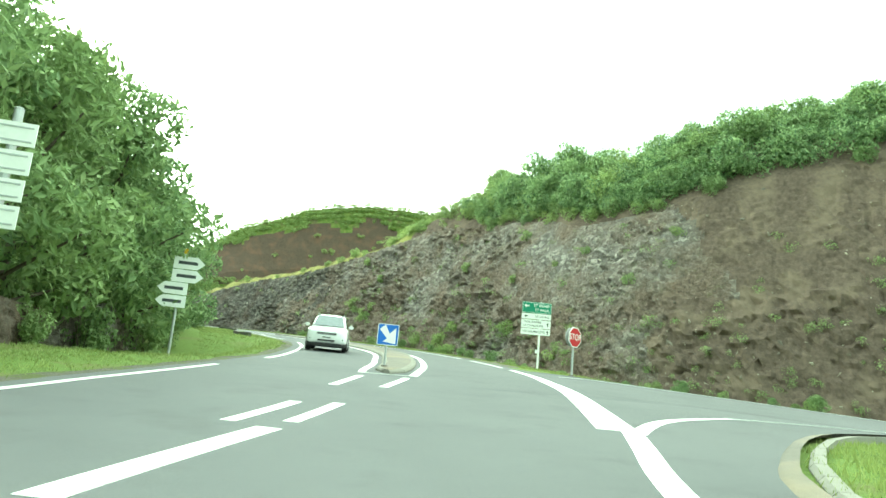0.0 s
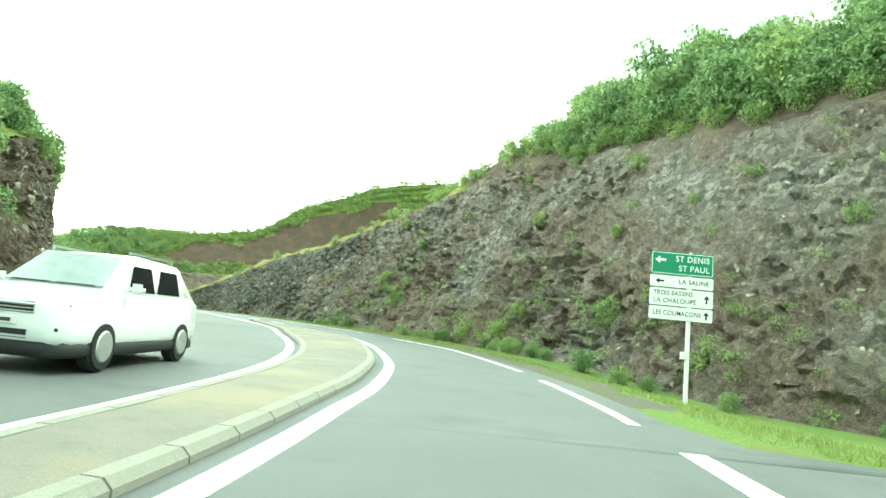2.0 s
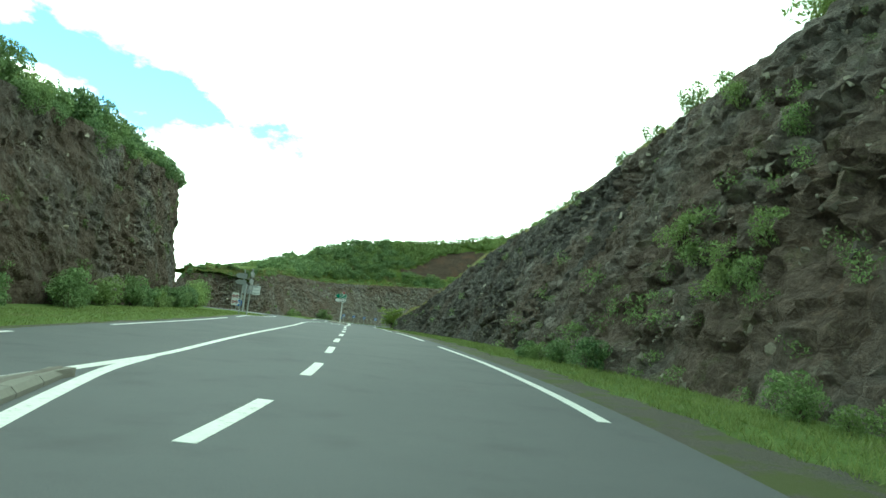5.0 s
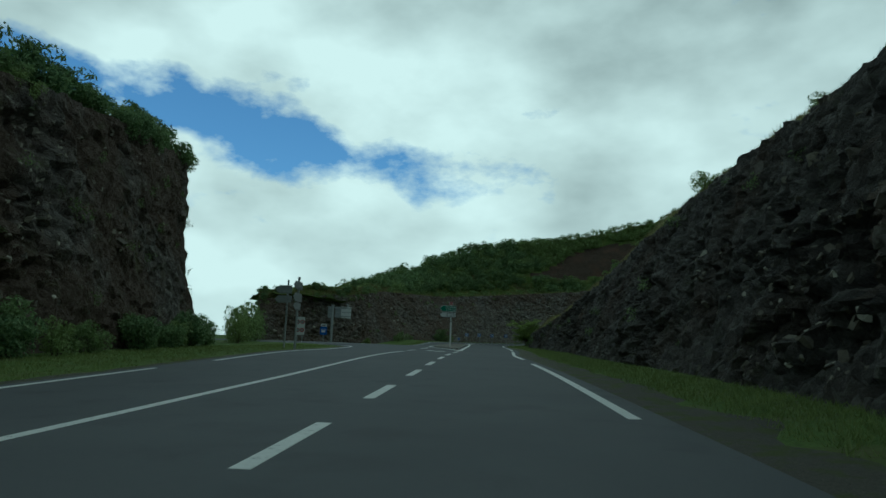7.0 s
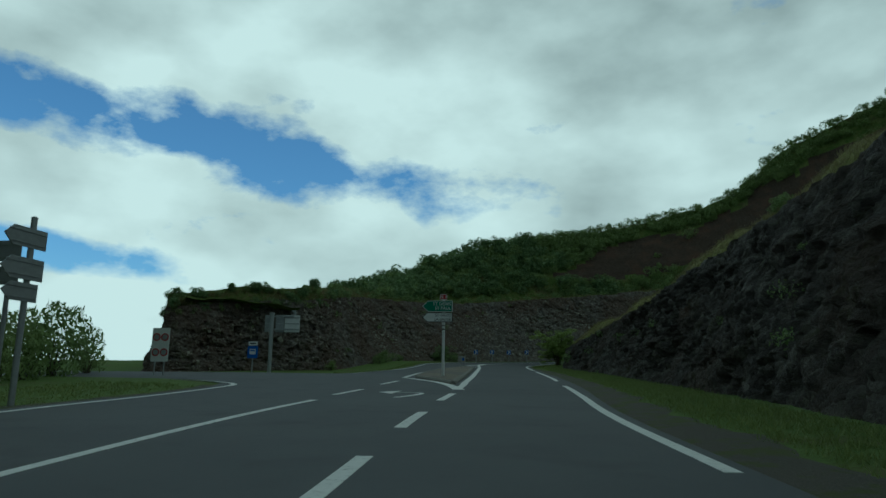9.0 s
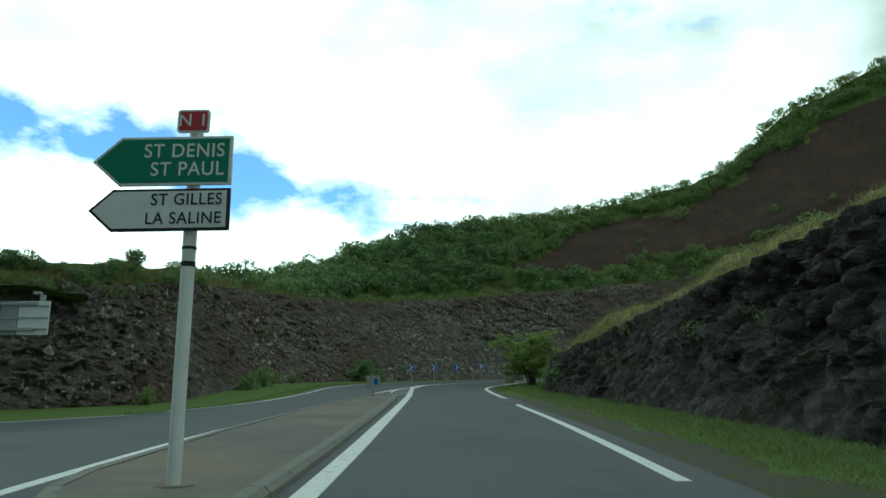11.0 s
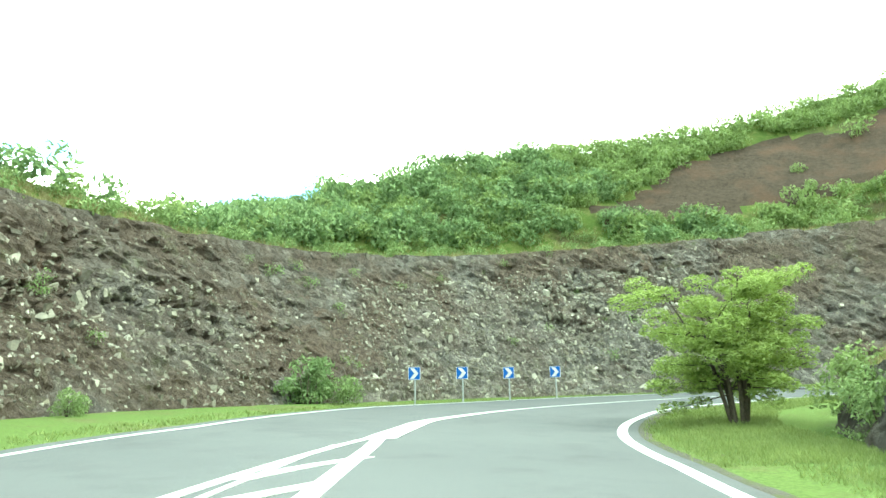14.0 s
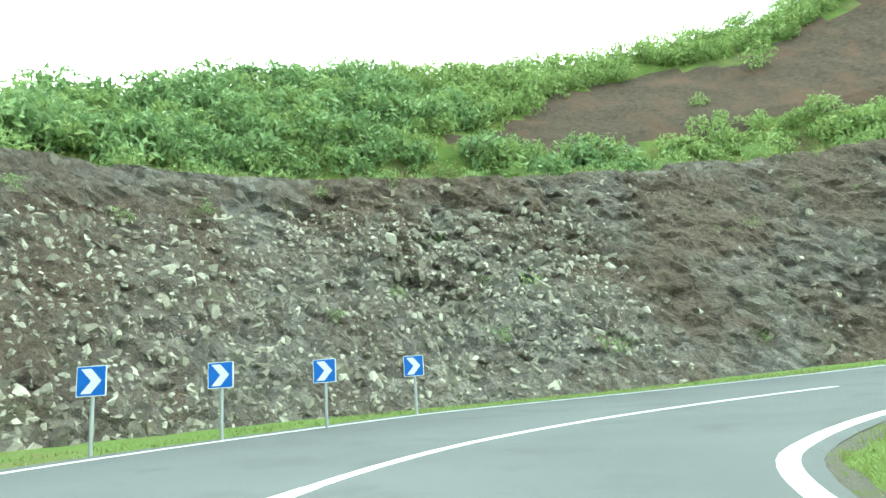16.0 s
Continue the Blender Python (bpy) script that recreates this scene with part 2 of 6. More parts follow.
def leaf_mat(name, dark, mid, lite):
    m = Mat(name, 0.6, spec=0.25)
    c = m.ramp(m.island(), (0.0, dark), (0.5, mid), (1.0, lite))
    c = m.mix(m.math("MULTIPLY", m.rand(), 0.55), c, (mid[0] * 1.45, mid[1] * 1.25, mid[2] * 1.1))
    c = m.mix(m.ramp(m.noise(0.9, 4), (0.35, (0.30, 0.30, 0.30)), (0.65, (0, 0, 0))), c, (dark[0], dark[1], dark[2]))
    m.base(c)
    tr = m.n.new("ShaderNodeBsdfTranslucent")
    m.l.new(c, tr.inputs["Color"])
    mx = m.n.new("ShaderNodeMixShader")
    mx.inputs[0].default_value = 0.35
    m.l.new(m.p.outputs[0], mx.inputs[1])
    m.l.new(tr.outputs[0], mx.inputs[2])
    m.l.new(mx.outputs[0], m.n["Material Output"].inputs["Surface"])
    return m.m


def turf():
    m = Mat("turf", 0.95, spec=0.1)
    n1, n2 = m.noise(0.5, 6, 0.65), m.noise(14, 5, 0.7)
    c = m.ramp(n2, (0.3, (0.085, 0.120, 0.034)), (0.7, (0.175, 0.245, 0.070)))
    c = m.mix(m.math("MULTIPLY", m.ramp(n1, (0.52, (0, 0, 0)), (0.70, (1, 1, 1))), 0.7), c, (0.16, 0.125, 0.070))
    m.base(c)
    m.bump(n2, 0.7, 0.05)
    return m.m


def gravel():
    m = Mat("gravel_verge", 0.95, spec=0.15)
    c = m.ramp(m.noise(45, 4, 0.8), (0.3, (0.055, 0.050, 0.043)), (0.7, (0.19, 0.175, 0.145)))
    c = m.mix(m.math("MULTIPLY", m.ramp(m.noise(1.3, 6, 0.7), (0.48, (0, 0, 0)), (0.58, (1, 1, 1))), 0.8), c, (0.105, 0.125, 0.040))
    m.base(c)
    m.bump(m.noise(60, 3, 0.8), 0.7, 0.03)
    return m.m


ASPHALT, PAINT, CONCRETE = asphalt(), road_paint(), concrete()
KERB = concrete("kerb_concrete", 0.24, 1.02)
ROCK, STONE = rock_face("rock_face", 0.45, 0.64, 1.62), stone_mat()
SOIL = earth("bare_soil", (0.055, 0.040, 0.031), (0.115, 0.083, 0.063), (0.130, 0.076, 0.053))
TUFF = earth("brown_tuff", (0.066, 0.049, 0.040), (0.155, 0.117, 0.092), (0.195, 0.150, 0.112))
LAVA = rock_face("lava_rock", 0.32, 0.52, 0.9)
RUBBLY = rock_face("rubbly_rock", 0.38, 0.56, 1.4)
BROWN_ROCK = rock_face("brown_rock", 0.48, 0.64, 1.4)
TURF, GRAVEL = turf(), gravel()
LEAF = leaf_mat("leaves", (0.095, 0.155, 0.074), (0.218, 0.320, 0.140), (0.375, 0.475, 0.230))
LEAF_LIGHT = leaf_mat("leaves_light", (0.140, 0.200, 0.080), (0.265, 0.360, 0.142), (0.405, 0.500, 0.220))
TREE_LEAF = leaf_mat("tree_leaves", (0.150, 0.215, 0.070), (0.290, 0.390, 0.125), (0.440, 0.540, 0.200))
BLADE = leaf_mat("grass_blades", (0.125, 0.170, 0.058), (0.225, 0.295, 0.102), (0.340, 0.400, 0.165))
DRY = leaf_mat("dry_grass", (0.177, 0.170, 0.072), (0.270, 0.250, 0.123), (0.374, 0.330, 0.203))


def meadow(name, a, b, c, bare):
    """Rough grassland: short grass, straw and some bare earth."""
    m = Mat(name, 0.95, spec=0.1)
    fine, mid, big = m.noise(9, 7, 0.7), m.noise(1.2, 6, 0.65), m.noise(0.22, 5, 0.6)
    k = m.ramp(fine, (0.3, a), (0.7, b))
    k = m.mix(m.math("MULTIPLY", m.ramp(mid, (0.45, (0, 0, 0)), (0.62, (1, 1, 1))), 0.7), k, c)
    k = m.mix(m.math("MULTIPLY", m.ramp(big, (0.54, (0, 0, 0)), (0.68, (1, 1, 1))), bare), k, (0.12, 0.088, 0.062))
    m.base(k)
    m.bump(m.math("ADD", fine, m.math("MULTIPLY", mid, 0.6)), 0.9, 0.12)
    return m.m


MEADOW = meadow("meadow", (0.070, 0.105, 0.026), (0.140, 0.195, 0.050), (0.215, 0.225, 0.075), 0.75)
STRAW = meadow("straw_grass", (0.188, 0.206, 0.062), (0.319, 0.312, 0.112), (0.375, 0.344, 0.144), 0.1)
BARK = plain("bark", (0.10, 0.080, 0.060), 0.95, wear=0.35, scale=12)
GALV = plain("galvanised_steel", (0.42, 0.43, 0.43), 0.5, 0.6)
WHITE = plain("white_enamel", (0.74, 0.74, 0.72), 0.4, wear=0.06)
SIGN_BACK = plain("sign_back_grey", (0.36, 0.37, 0.37), 0.55, 0.3)
GREEN = plain("sign_green", (0.010, 0.19, 0.105), 0.4, wear=0.06)
BLUE = plain("sign_blue", (0.012, 0.12, 0.50), 0.4, wear=0.06)
RED = plain("sign_red", (0.42, 0.022, 0.030), 0.4, wear=0.08)
BLACK = plain("black_paint", (0.012, 0.012, 0.012), 0.5)
YELLOW = plain("sign_yellow", (0.70, 0.42, 0.03), 0.4)

# ---- plan: the line of the driven lane, its heights, and places beside it ----
def catmull(points, step=0.5):
    """A dense smooth line through a few control points."""
    p = np.array(points, float)
    p = np.vstack([2 * p[0] - p[1], p, 2 * p[-1] - p[-2]])
    out = []
    for i in range(1, len(p) - 2):
        n = max(2, int(np.linalg.norm(p[i + 1] - p[i]) / step))
        for k in range(n):
            t = k / n
            a, b, c, d = p[i - 1], p[i], p[i + 1], p[i + 2]
            out.append(0.5 * (2 * b + (c - a) * t + (2 * a - 5 * b + 4 * c - d) * t * t + (3 * b - a - 3 * c + d) * t ** 3))
    out.append(p[-2])
    return np.array(out)


class Line:
    """A plan line measured by its length s; d is the distance to its left."""

    def __init__(self, points, zero=0):
        self.p = catmull(points)
        seg = np.linalg.norm(np.diff(self.p, axis=0), axis=1)
        self.s = np.concatenate([[0], np.cumsum(seg)])
        self.s -= self.s[np.argmin(np.linalg.norm(self.p - np.array(points[zero]), axis=1))]
        t = np.gradient(self.p, axis=0)
        t /= np.linalg.norm(t, axis=1)[:, None]
        self.t = t
        self.n = np.stack([-t[:, 1], t[:, 0]], 1)

    def at(self, s, d=0.0):
        x = np.interp(s, self.s, self.p[:, 0]) + d * np.interp(s, self.s, self.n[:, 0])
        y = np.interp(s, self.s, self.p[:, 1]) + d * np.interp(s, self.s, self.n[:, 1])
        return np.stack([x, y], -1)

    def yaw(self, s):
        return math.degrees(math.atan2(-np.interp(s, self.s, self.t[:, 0]), np.interp(s, self.s, self.t[:, 1])))

    def near(self, xy):
        """s and d of many places."""
        xy = np.atleast_2d(xy)
        s, d = np.empty(len(xy)), np.empty(len(xy))
        for a in range(0, len(xy), 4000):
            q = xy[a:a + 4000]
            i = np.argmin(((q[:, None] - self.p[None, ::2]) ** 2).sum(-1), 1) * 2
            r = q - self.p[i]
            s[a:a + 4000] = self.s[i] + (r * self.t[i]).sum(1)
            d[a:a + 4000] = (r * self.n[i]).sum(1)
        return s, d


LANE = Line([(2.6, -26), (3.58, 2.07), (4.48, 13.1), (5.1, 23.5), (4.92, 31.1), (3.2, 43.1), (-0.1, 55.2), (-2.5, 60.9), (-8.8, 71.6),
             (-19.19, 85.61), (-28.62, 97.93), (-36.45, 107.85), (-41.91, 114.93), (-48.64, 124.98), (-55.25, 134.23), (-62.98, 144.16), (-69.14, 151.43),
             (-73.79, 158.02), (-76.64, 164.56), (-77.17, 170.35), (-75, 176.1), (-70.71, 180.9), (-64.12, 185.65), (-56.2, 189.33), (-47.76, 192.32), (-34, 194)], 1)
LANE.s = LANE.s - 0.84 * np.clip((LANE.s - 70) / 26, 0, 1)  # keeps the chainage of the upper junction
_zs = np.array([-28, 0, 15, 30, 45, 61, 75, 90, 105, 120, 135, 150, 165, 176, 186, 205, 246], float)
_zz = np.array([-0.98, 1.31, 2.53, 3.73, 4.89, 6.08, 7.05, 8.00, 8.86, 9.62, 10.30, 10.95, 11.63, 12.22, 12.86, 13.81, 15.86], float)
_zp = np.polyfit(_zs / 100, _zz, 5)

# small swells of the road and its tilt to the side
_bs = np.array([-15, 0, 15, 30, 45, 60, 75, 90, 105, 120, 135, 150, 165, 180, 195, 210, 225], float)
_bz = np.array([0.093, 0.061, 0.015, -0.037, -0.058, -0.064, -0.042, 0.027, 0.069, 0.080, 0.088, 0.084, 0.075, 0.056, 0.056, 0.056, 0.056])
_bt = np.array([0.0003, 0.0003, 0.0005, 0.0006, -0.0047, -0.0129, -0.0265, -0.0238, -0.0134, -0.0057, 0.0006, -0.0037, -0.0033, 0.0023, 0.0070, 0.0054, 0.0047])


def road_z(s):
    return np.polyval(_zp, np.clip(s, -27, 245) / 100) + np.interp(s, _bs, _bz)


def smooth(a, b, x):
    t = np.clip((np.asarray(x, float) - a) / (b - a), 0, 1)
    return t * t * (3 - 2 * t)


# edges of the asphalt along the lane (left, right), in metres from the lane's line
_ls = np.array([-28, 0, 9, 17.5, 24, 30, 40, 44, 49, 54, 58, 62, 70, 77, 84, 97, 105, 110, 118, 126, 133, 135, 136.6, 137.4, 138.2, 140, 152, 155, 158, 160, 163.1, 165, 167.2, 170.5, 174, 181.5, 184, 190, 197, 201.6, 206, 246], float)
_ld = np.array([7.2, 7.2, 7.2, 7.5, 7.6, 7.65, 7.9, 8.1, 8.6, 9.2, 9.6, 9.65, 9.8, 9.75, 9.65, 9.5, 9.55, 9.7, 10.1, 10.1, 9.75, 10.2, 11.6, 14.5, 24, 46, 40, 26, 18.5, 15.8, 13.1, 10.3, 8.5, 7.9, 7.4, 7.3, 7.7, 8.6, 8.9, 7.5, 6.5, 5.6], float)
_rs = np.array([-28, 0, 2, 7, 9, 10.7, 12.3, 13.9, 15.2, 16.4, 17.6, 18.5, 31.1, 31.2, 31.35, 31.6, 32.2, 34, 44, 63, 100, 140, 160, 166, 171, 178, 182.4, 187, 192.6, 197.6, 203, 246], float)
_rd = np.array([-2.2, -2.32, -2.47, -2.97, -3.57, -4.37, -5.27, -6.37, -7.77, -9.37, -11.9, -46, -46, -16, -8.0, -4.9, -3.4, -3.0, -2.95, -2.8, -2.75, -2.6, -2.6, -3.0, -3.25, -3.2, -2.75, -2.55, -2.1, -2.2, -2.75, -3.1], float)


def edge_l(s):
    return np.interp(s, _ls, _ld)


def edge_r(s):
    return np.interp(s, _rs, _rd)


def cross_fall(s, d):
    """How far the road and its verges lie above or below the lane's line."""
    s, d = np.asarray(s, float), np.asarray(d, float)
    up = 0.035 * np.clip(d, -4, 12) * smooth(128, 150, s)
    side = -0.045 * np.clip(-d - 5, 0, 45) * smooth(46, 34, s)
    valley = -0.06 * np.clip(d - 26, 0, 200) * smooth(132, 146, s) * smooth(180, 168, s) - 0.10 * np.clip(d - 4.5, 0, 7.5) * smooth(140, 158, s) * smooth(181, 169, s)
    return up + side + valley + np.interp(s, _bs, _bt) * np.clip(d, -6, 12)


def ground_z(xy):
    """Height of the ground sheet: the road's bed, soft verges, a ditch beside the first bend, falling away to the open valley."""
    s, d = LANE.near(xy)
    z = road_z(s) - 0.03 + cross_fall(s, d)
    el, er = edge_l(s), edge_r(s)
    z = z + 0.09 * smooth(0.2, 2.0, d - el)
    mouth = smooth(12, 14, s) * smooth(32.0, 30.9, s)
    z = z + 0.07 * smooth(0.3, 1.6, er - d) * (1 - mouth) - 0.07 * mouth * smooth(-3.5, -5, d)
    z = z - 0.85 * np.exp(-((s - 45) / 8.0) ** 2) * smooth(-3.9, -6.8, d)
    z = z - 0.35 * np.exp(-((s - 77) / 9.0) ** 2) * smooth(9.5, 12.5, d)
    z = z - 1.0 * smooth(0.6, 3.8, d - el) * smooth(17, 25, s) * smooth(45, 36, s)
    far = np.clip(np.abs(d) - 70, 0, None)
    z = z - far * 0.12
    return np.maximum(z, -45.0)


def gz(x, y):
    return float(ground_z(np.array([[x, y]]))[0])


def mesh_ob(name, verts, faces, mat, parent=None, smooth_faces=False):
    me = bpy.data.meshes.new(name)
    me.from_pydata([tuple(map(float, v)) for v in verts], [], [tuple(map(int, f)) for f in faces])
    me.materials.append(mat)
    if smooth_faces:
        me.polygons.foreach_set("use_smooth", [True] * len(me.polygons))
    me.update()
    ob = new(name, me)
    ob.parent = parent
    return ob


def grid_faces(rows, cols, flip=False):
    f = []
    for i in range(rows - 1):
        for j in range(cols - 1):
            a = i * cols + j
            q = (a, a + 1, a + cols + 1, a + cols)
            f.append(q[::-1] if flip else q)
    return f


# ---- ground: one sheet to the horizon, fine near the road ----
def axis(lo, hi, step):
    fine = list(np.arange(lo, hi + 0.01, step))
    out, g = [], step
    x = hi
    while x < 2600:
        g *= 1.35
        x += g
        out.append(x)
    back, g, x = [], step, lo
    while x > -2600:
        g *= 1.35
        x -= g
        back.append(x)
    return np.array(back[::-1] + fine + out)


gx, gy = axis(-112, 42, 1.0), axis(-30, 214, 1.0)
XX, YY = np.meshgrid(gx, gy)
flat = np.stack([XX.ravel(), YY.ravel()], 1)
ground = mesh_ob("ground", np.column_stack([flat, ground_z(flat)]), grid_faces(len(gy), len(gx)), TURF, smooth_faces=True)
tagged(ground, "rough green verge turf over brown earth", "ground", kind="structure")

# ---- road ----
rs = np.unique(np.concatenate([np.arange(-26, 244, 1.0), _rs[3:17], _ls[20:32]]))
verts, cols = [], 41
for s in rs:
    d = np.linspace(edge_r(s), edge_l(s), cols)
    xy = LANE.at(np.full(cols, s), d)
    verts += list(np.column_stack([xy, road_z(s) + 0.012 + cross_fall(s, d)]))
road = mesh_ob("road", verts, grid_faces(len(rs), cols, True), ASPHALT, smooth_faces=True)
tagged(road, "grey worn asphalt three lane road climbing uphill", "road", kind="structure")


def surf(s, d, up=0.0):
    """A place on the road."""
    x, y = LANE.at(s, d)
    return Vector((float(x), float(y), float(road_z(s) + cross_fall(s, d)) + 0.012 + up))


# ---- markings ----
def stripe(s0, d0, s1, d1, w=0.15, w1=None, name="road_line", label="", up=0.006):
    """A painted line along the road from (s0, d0) to (s1, d1)."""
    path = [(s0 + (s1 - s0) * k, d0 + (d1 - d0) * k) for k in np.linspace(0, 1, max(2, int(abs(s1 - s0) / 1.0) + 1))]
    return stripe_path(path, w, w1 or w, name, label, up)


def stripe_path(path, w, w1=None, name="road_line", label="", up=0.006):
    path = catmull(path, 0.6) if len(path) > 2 else path
    pts = [surf(s, d, up) for s, d in path]
    return stripe_world(pts, w, w1, name, label)


def stripe_world(pts, w, w1=None, name="road_line", label=""):
    w1 = w if w1 is None else w1
    v, f = [], []
    n = len(pts)
    for i, p in enumerate(pts):
        a, b = pts[max(i - 1, 0)], pts[min(i + 1, n - 1)]
        t = (b - a).normalized()
        side = Vector((-t.y, t.x, 0)).normalized() * (w + (w1 - w) * i / max(n - 1, 1)) / 2
        v += [p + side, p - side, p + side - Vector((0, 0, 0.012)), p - side - Vector((0, 0, 0.012))]
    for i in range(n - 1):
        a, b = 4 * i, 4 * i + 4
        f += [(a, a + 1, b + 1, b), (a, b, b + 2, a + 2), (b + 1, a + 1, a + 3, b + 3)]
    f += [(1, 0, 2, 3), (4 * n - 4, 4 * n - 3, 4 * n - 1, 4 * n - 2)]
    ob = mesh_ob(name, v, f, PAINT)
    return tagged(ob, label or "white painted line on the asphalt", "road marking", kind="structure")


def edge_pts(table, s0, s1, step=1.0):
    return [(s, float(np.interp(s, *table))) for s in np.linspace(s0, s1, max(2, int((s1 - s0) / step) + 1))]


# right edge: long dashes, then a full line round the bend
RIGHT = (np.array([30, 34, 40, 43, 54, 57, 63, 69, 80, 89, 95, 112, 118, 130, 138, 144, 160, 166.6, 170.7, 177.5, 182.2, 184.4, 187.4, 189, 192.6, 197.6, 203, 214], float),
         np.array([-2.1, -2.35, -2.3, -2.42, -2.5, -2.35, -2.22, -2.22, -2.35, -2.22, -2.28, -2.35, -2.42, -2.3, -2.05, -2.05, -2.15, -2.62, -2.85, -2.85, -2.42, -2.32, -2.22, -2.15, -1.75, -1.85, -2.4, -2.7], float))
for a, b in ((33.4, 40.3), (43.1, 63.1), (69.3, 88.7), (95.0, 113), (118.3, 138.2), (143.6, 161.2)):
    stripe_path(edge_pts(RIGHT, a, b), 0.19)
stripe_path(edge_pts(RIGHT, 166.8, 214), 0.2, 0.26)
LEFT = (np.array([-10, 9, 17.5, 24, 30, 40, 44, 49, 54, 58, 62, 70, 77, 84, 97, 105, 110, 118, 126, 134], float),
        np.array([6.7, 6.7, 7.0, 7.12, 7.18, 7.42, 7.55, 8.1, 8.75, 9.1, 9.2, 9.35, 9.3, 9.2, 9.05, 9.1, 9.2, 9.65, 9.6, 9.35], float))
for a, b in ((-8, 17.7), (22.8, 44.0), (49.0, 77.0), (83.5, 104.6), (109.6, 134)):
    stripe_path(edge_pts(LEFT, a, b), 0.16)
stripe_path([(133.9, 9.35), (134.7, 9.55), (135.6, 10.4), (136.3, 11.8), (136.9, 14.2), (137.5, 19), (138.3, 28)], 0.2)
FAR = (np.array([157.5, 160, 163.1, 165, 167.2, 170.5, 174, 181.5, 184, 190, 197, 201.6, 206, 240], float), np.array([18, 15.3, 12.6, 9.8, 8.0, 7.4, 6.9, 6.8, 7.2, 8.1, 8.4, 7.0, 6.0, 5.1], float))
stripe_path(edge_pts(FAR, 157.5, 238), 0.16)
# line between the two ways, then the lane dashes
stripe_path([(73.2, 5.12), (81, 5.18), (90, 5.05), (98.4, 4.9), (104.3, 4.8), (115, 4.82), (122, 4.7), (128.4, 4.55)], 0.18)
LANE_D = (np.array([66, 76, 82, 100, 112, 119, 125, 131], float), np.array([2.14, 2.14, 2.08, 1.8, 1.6, 1.43, 1.3, 1.42], float))
for b in (68.7, 75.15, 81.55, 87.8, 94.1, 100.3, 106.55, 112.8, 119.2, 125.2, 131.6):
    stripe(b - 2.95, float(np.interp(b - 2.95, *LANE_D)), b, float(np.interp(b, *LANE_D)), 0.2)
for a, b, d in ((130.5, 133.1, 4.66), (136.2, 138.85, 4.6)):
    stripe(a, d, b, d - 0.12, 0.16)
# before the first island
for s0, d0, s1, d1 in ((14.6, 3.3, 18.25, 3.35), (15.1, 2.3, 18.8, 2.18), (8.1, 3.1, 10.8, 3.05), (8.5, 2.45, 11.1, 2.42)):
    stripe(s0, d0, s1, d1, 0.2)
stripe(4.2, 2.72, 7.85, 2.5, 0.32)
# right junction: broad strip beside the mouth, its curve, and the far edge of the side road
stripe_path([(31.3, -2.36), (27, -2.26), (23.8, -2.18), (19.4, -2.22), (15, -2.1), (10.9, -1.95)], 0.3, 0.66)
stripe_path([(10.9, -2.15), (9, -1.95), (6.5, -1.75), (2, -1.7), (-9, -1.7)], 0.32)
stripe_path([(10.7, -2.2), (12.2, -2.75), (13.4, -3.4), (14.6, -4.5), (15.9, -6.2), (17.2, -8.4), (18.6, -12), (19.6, -20), (20.2, -34)], 0.28)
stripe_path([(28.95, -3.8), (29.25, -4.6), (29.95, -7), (30.55, -9.8), (30.8, -11.7), (30.85, -15), (30.6, -24), (30.2, -38)], 0.18)
# round the first island
stripe_path([(19.75, 3.55), (22, 3.72), (28, 3.86), (31, 3.78), (35, 3.7), (39.2, 3.82), (45, 4.22), (52, 4.95), (54.5, 5.17), (57.5, 5.27), (63.2, 5.17), (68.6, 5.25), (73.4, 5.12)], 0.22)
stripe_path([(19.7, 3.62), (19.8, 2.9), (20.0, 2.05)], 0.18)
stripe_path([(19.95, 2.1), (23.4, 2.06), (26.4, 1.98), (30, 1.8), (32.3, 1.68), (35, 1.5), (40, 1.4), (43.5, 1.43), (50, 1.5), (54, 1.67), (56, 1.78), (58.4, 1.86), (59.6, 2.02)], 0.26, 0.2)
stripe_path([(59.4, 1.98), (60.6, 2.28), (62, 2.66), (64.5, 3.36), (67.6, 4.19), (70.6, 4.83), (73.3, 5.1)], 0.2)
# round the second island, the hatching behind it, and the line round the bend
stripe_path([(142.0, 4.75), (140.7, 3.95), (139.2, 3.1), (137.4, 2.4), (135.6, 1.9), (133.8, 1.5)], 0.2, 0.4)
stripe_path([(134.6, 1.6), (137, 1.68), (140, 1.82), (150, 2.0), (158, 1.96), (164, 1.82), (169, 1.55), (174, 1.55), (178.3, 1.8), (181.0, 2.25)], 0.26)
stripe_path([(142.0, 4.75), (148, 4.85), (155, 4.65), (158.5, 4.36), (161.5, 3.96), (164.6, 3.7), (168, 3.3), (172.8, 2.92), (177, 2.6), (180.8, 2.35)], 0.18)
for a, w in ((167.3, 0.4), (170.0, 0.4), (172.7, 0.36), (175.2, 0.3)):
    stripe_path([(a, 3.3 - 0.09 * (a - 167.3)), (a + 1.3, 2.4 - 0.03 * (a - 167.3)), (a + 2.5, 1.62)], w)
stripe_path([(180.4, 2.3), (183, 2.5), (185.2, 2.78), (187.2, 2.72), (190.2, 2.7)], 1.0, 0.24, label="broad tapering white marking on the asphalt")
stripe_path([(190.1, 2.7), (193.3, 2.75), (196, 2.55), (198.6, 2.2), (202, 1.6)], 0.2)

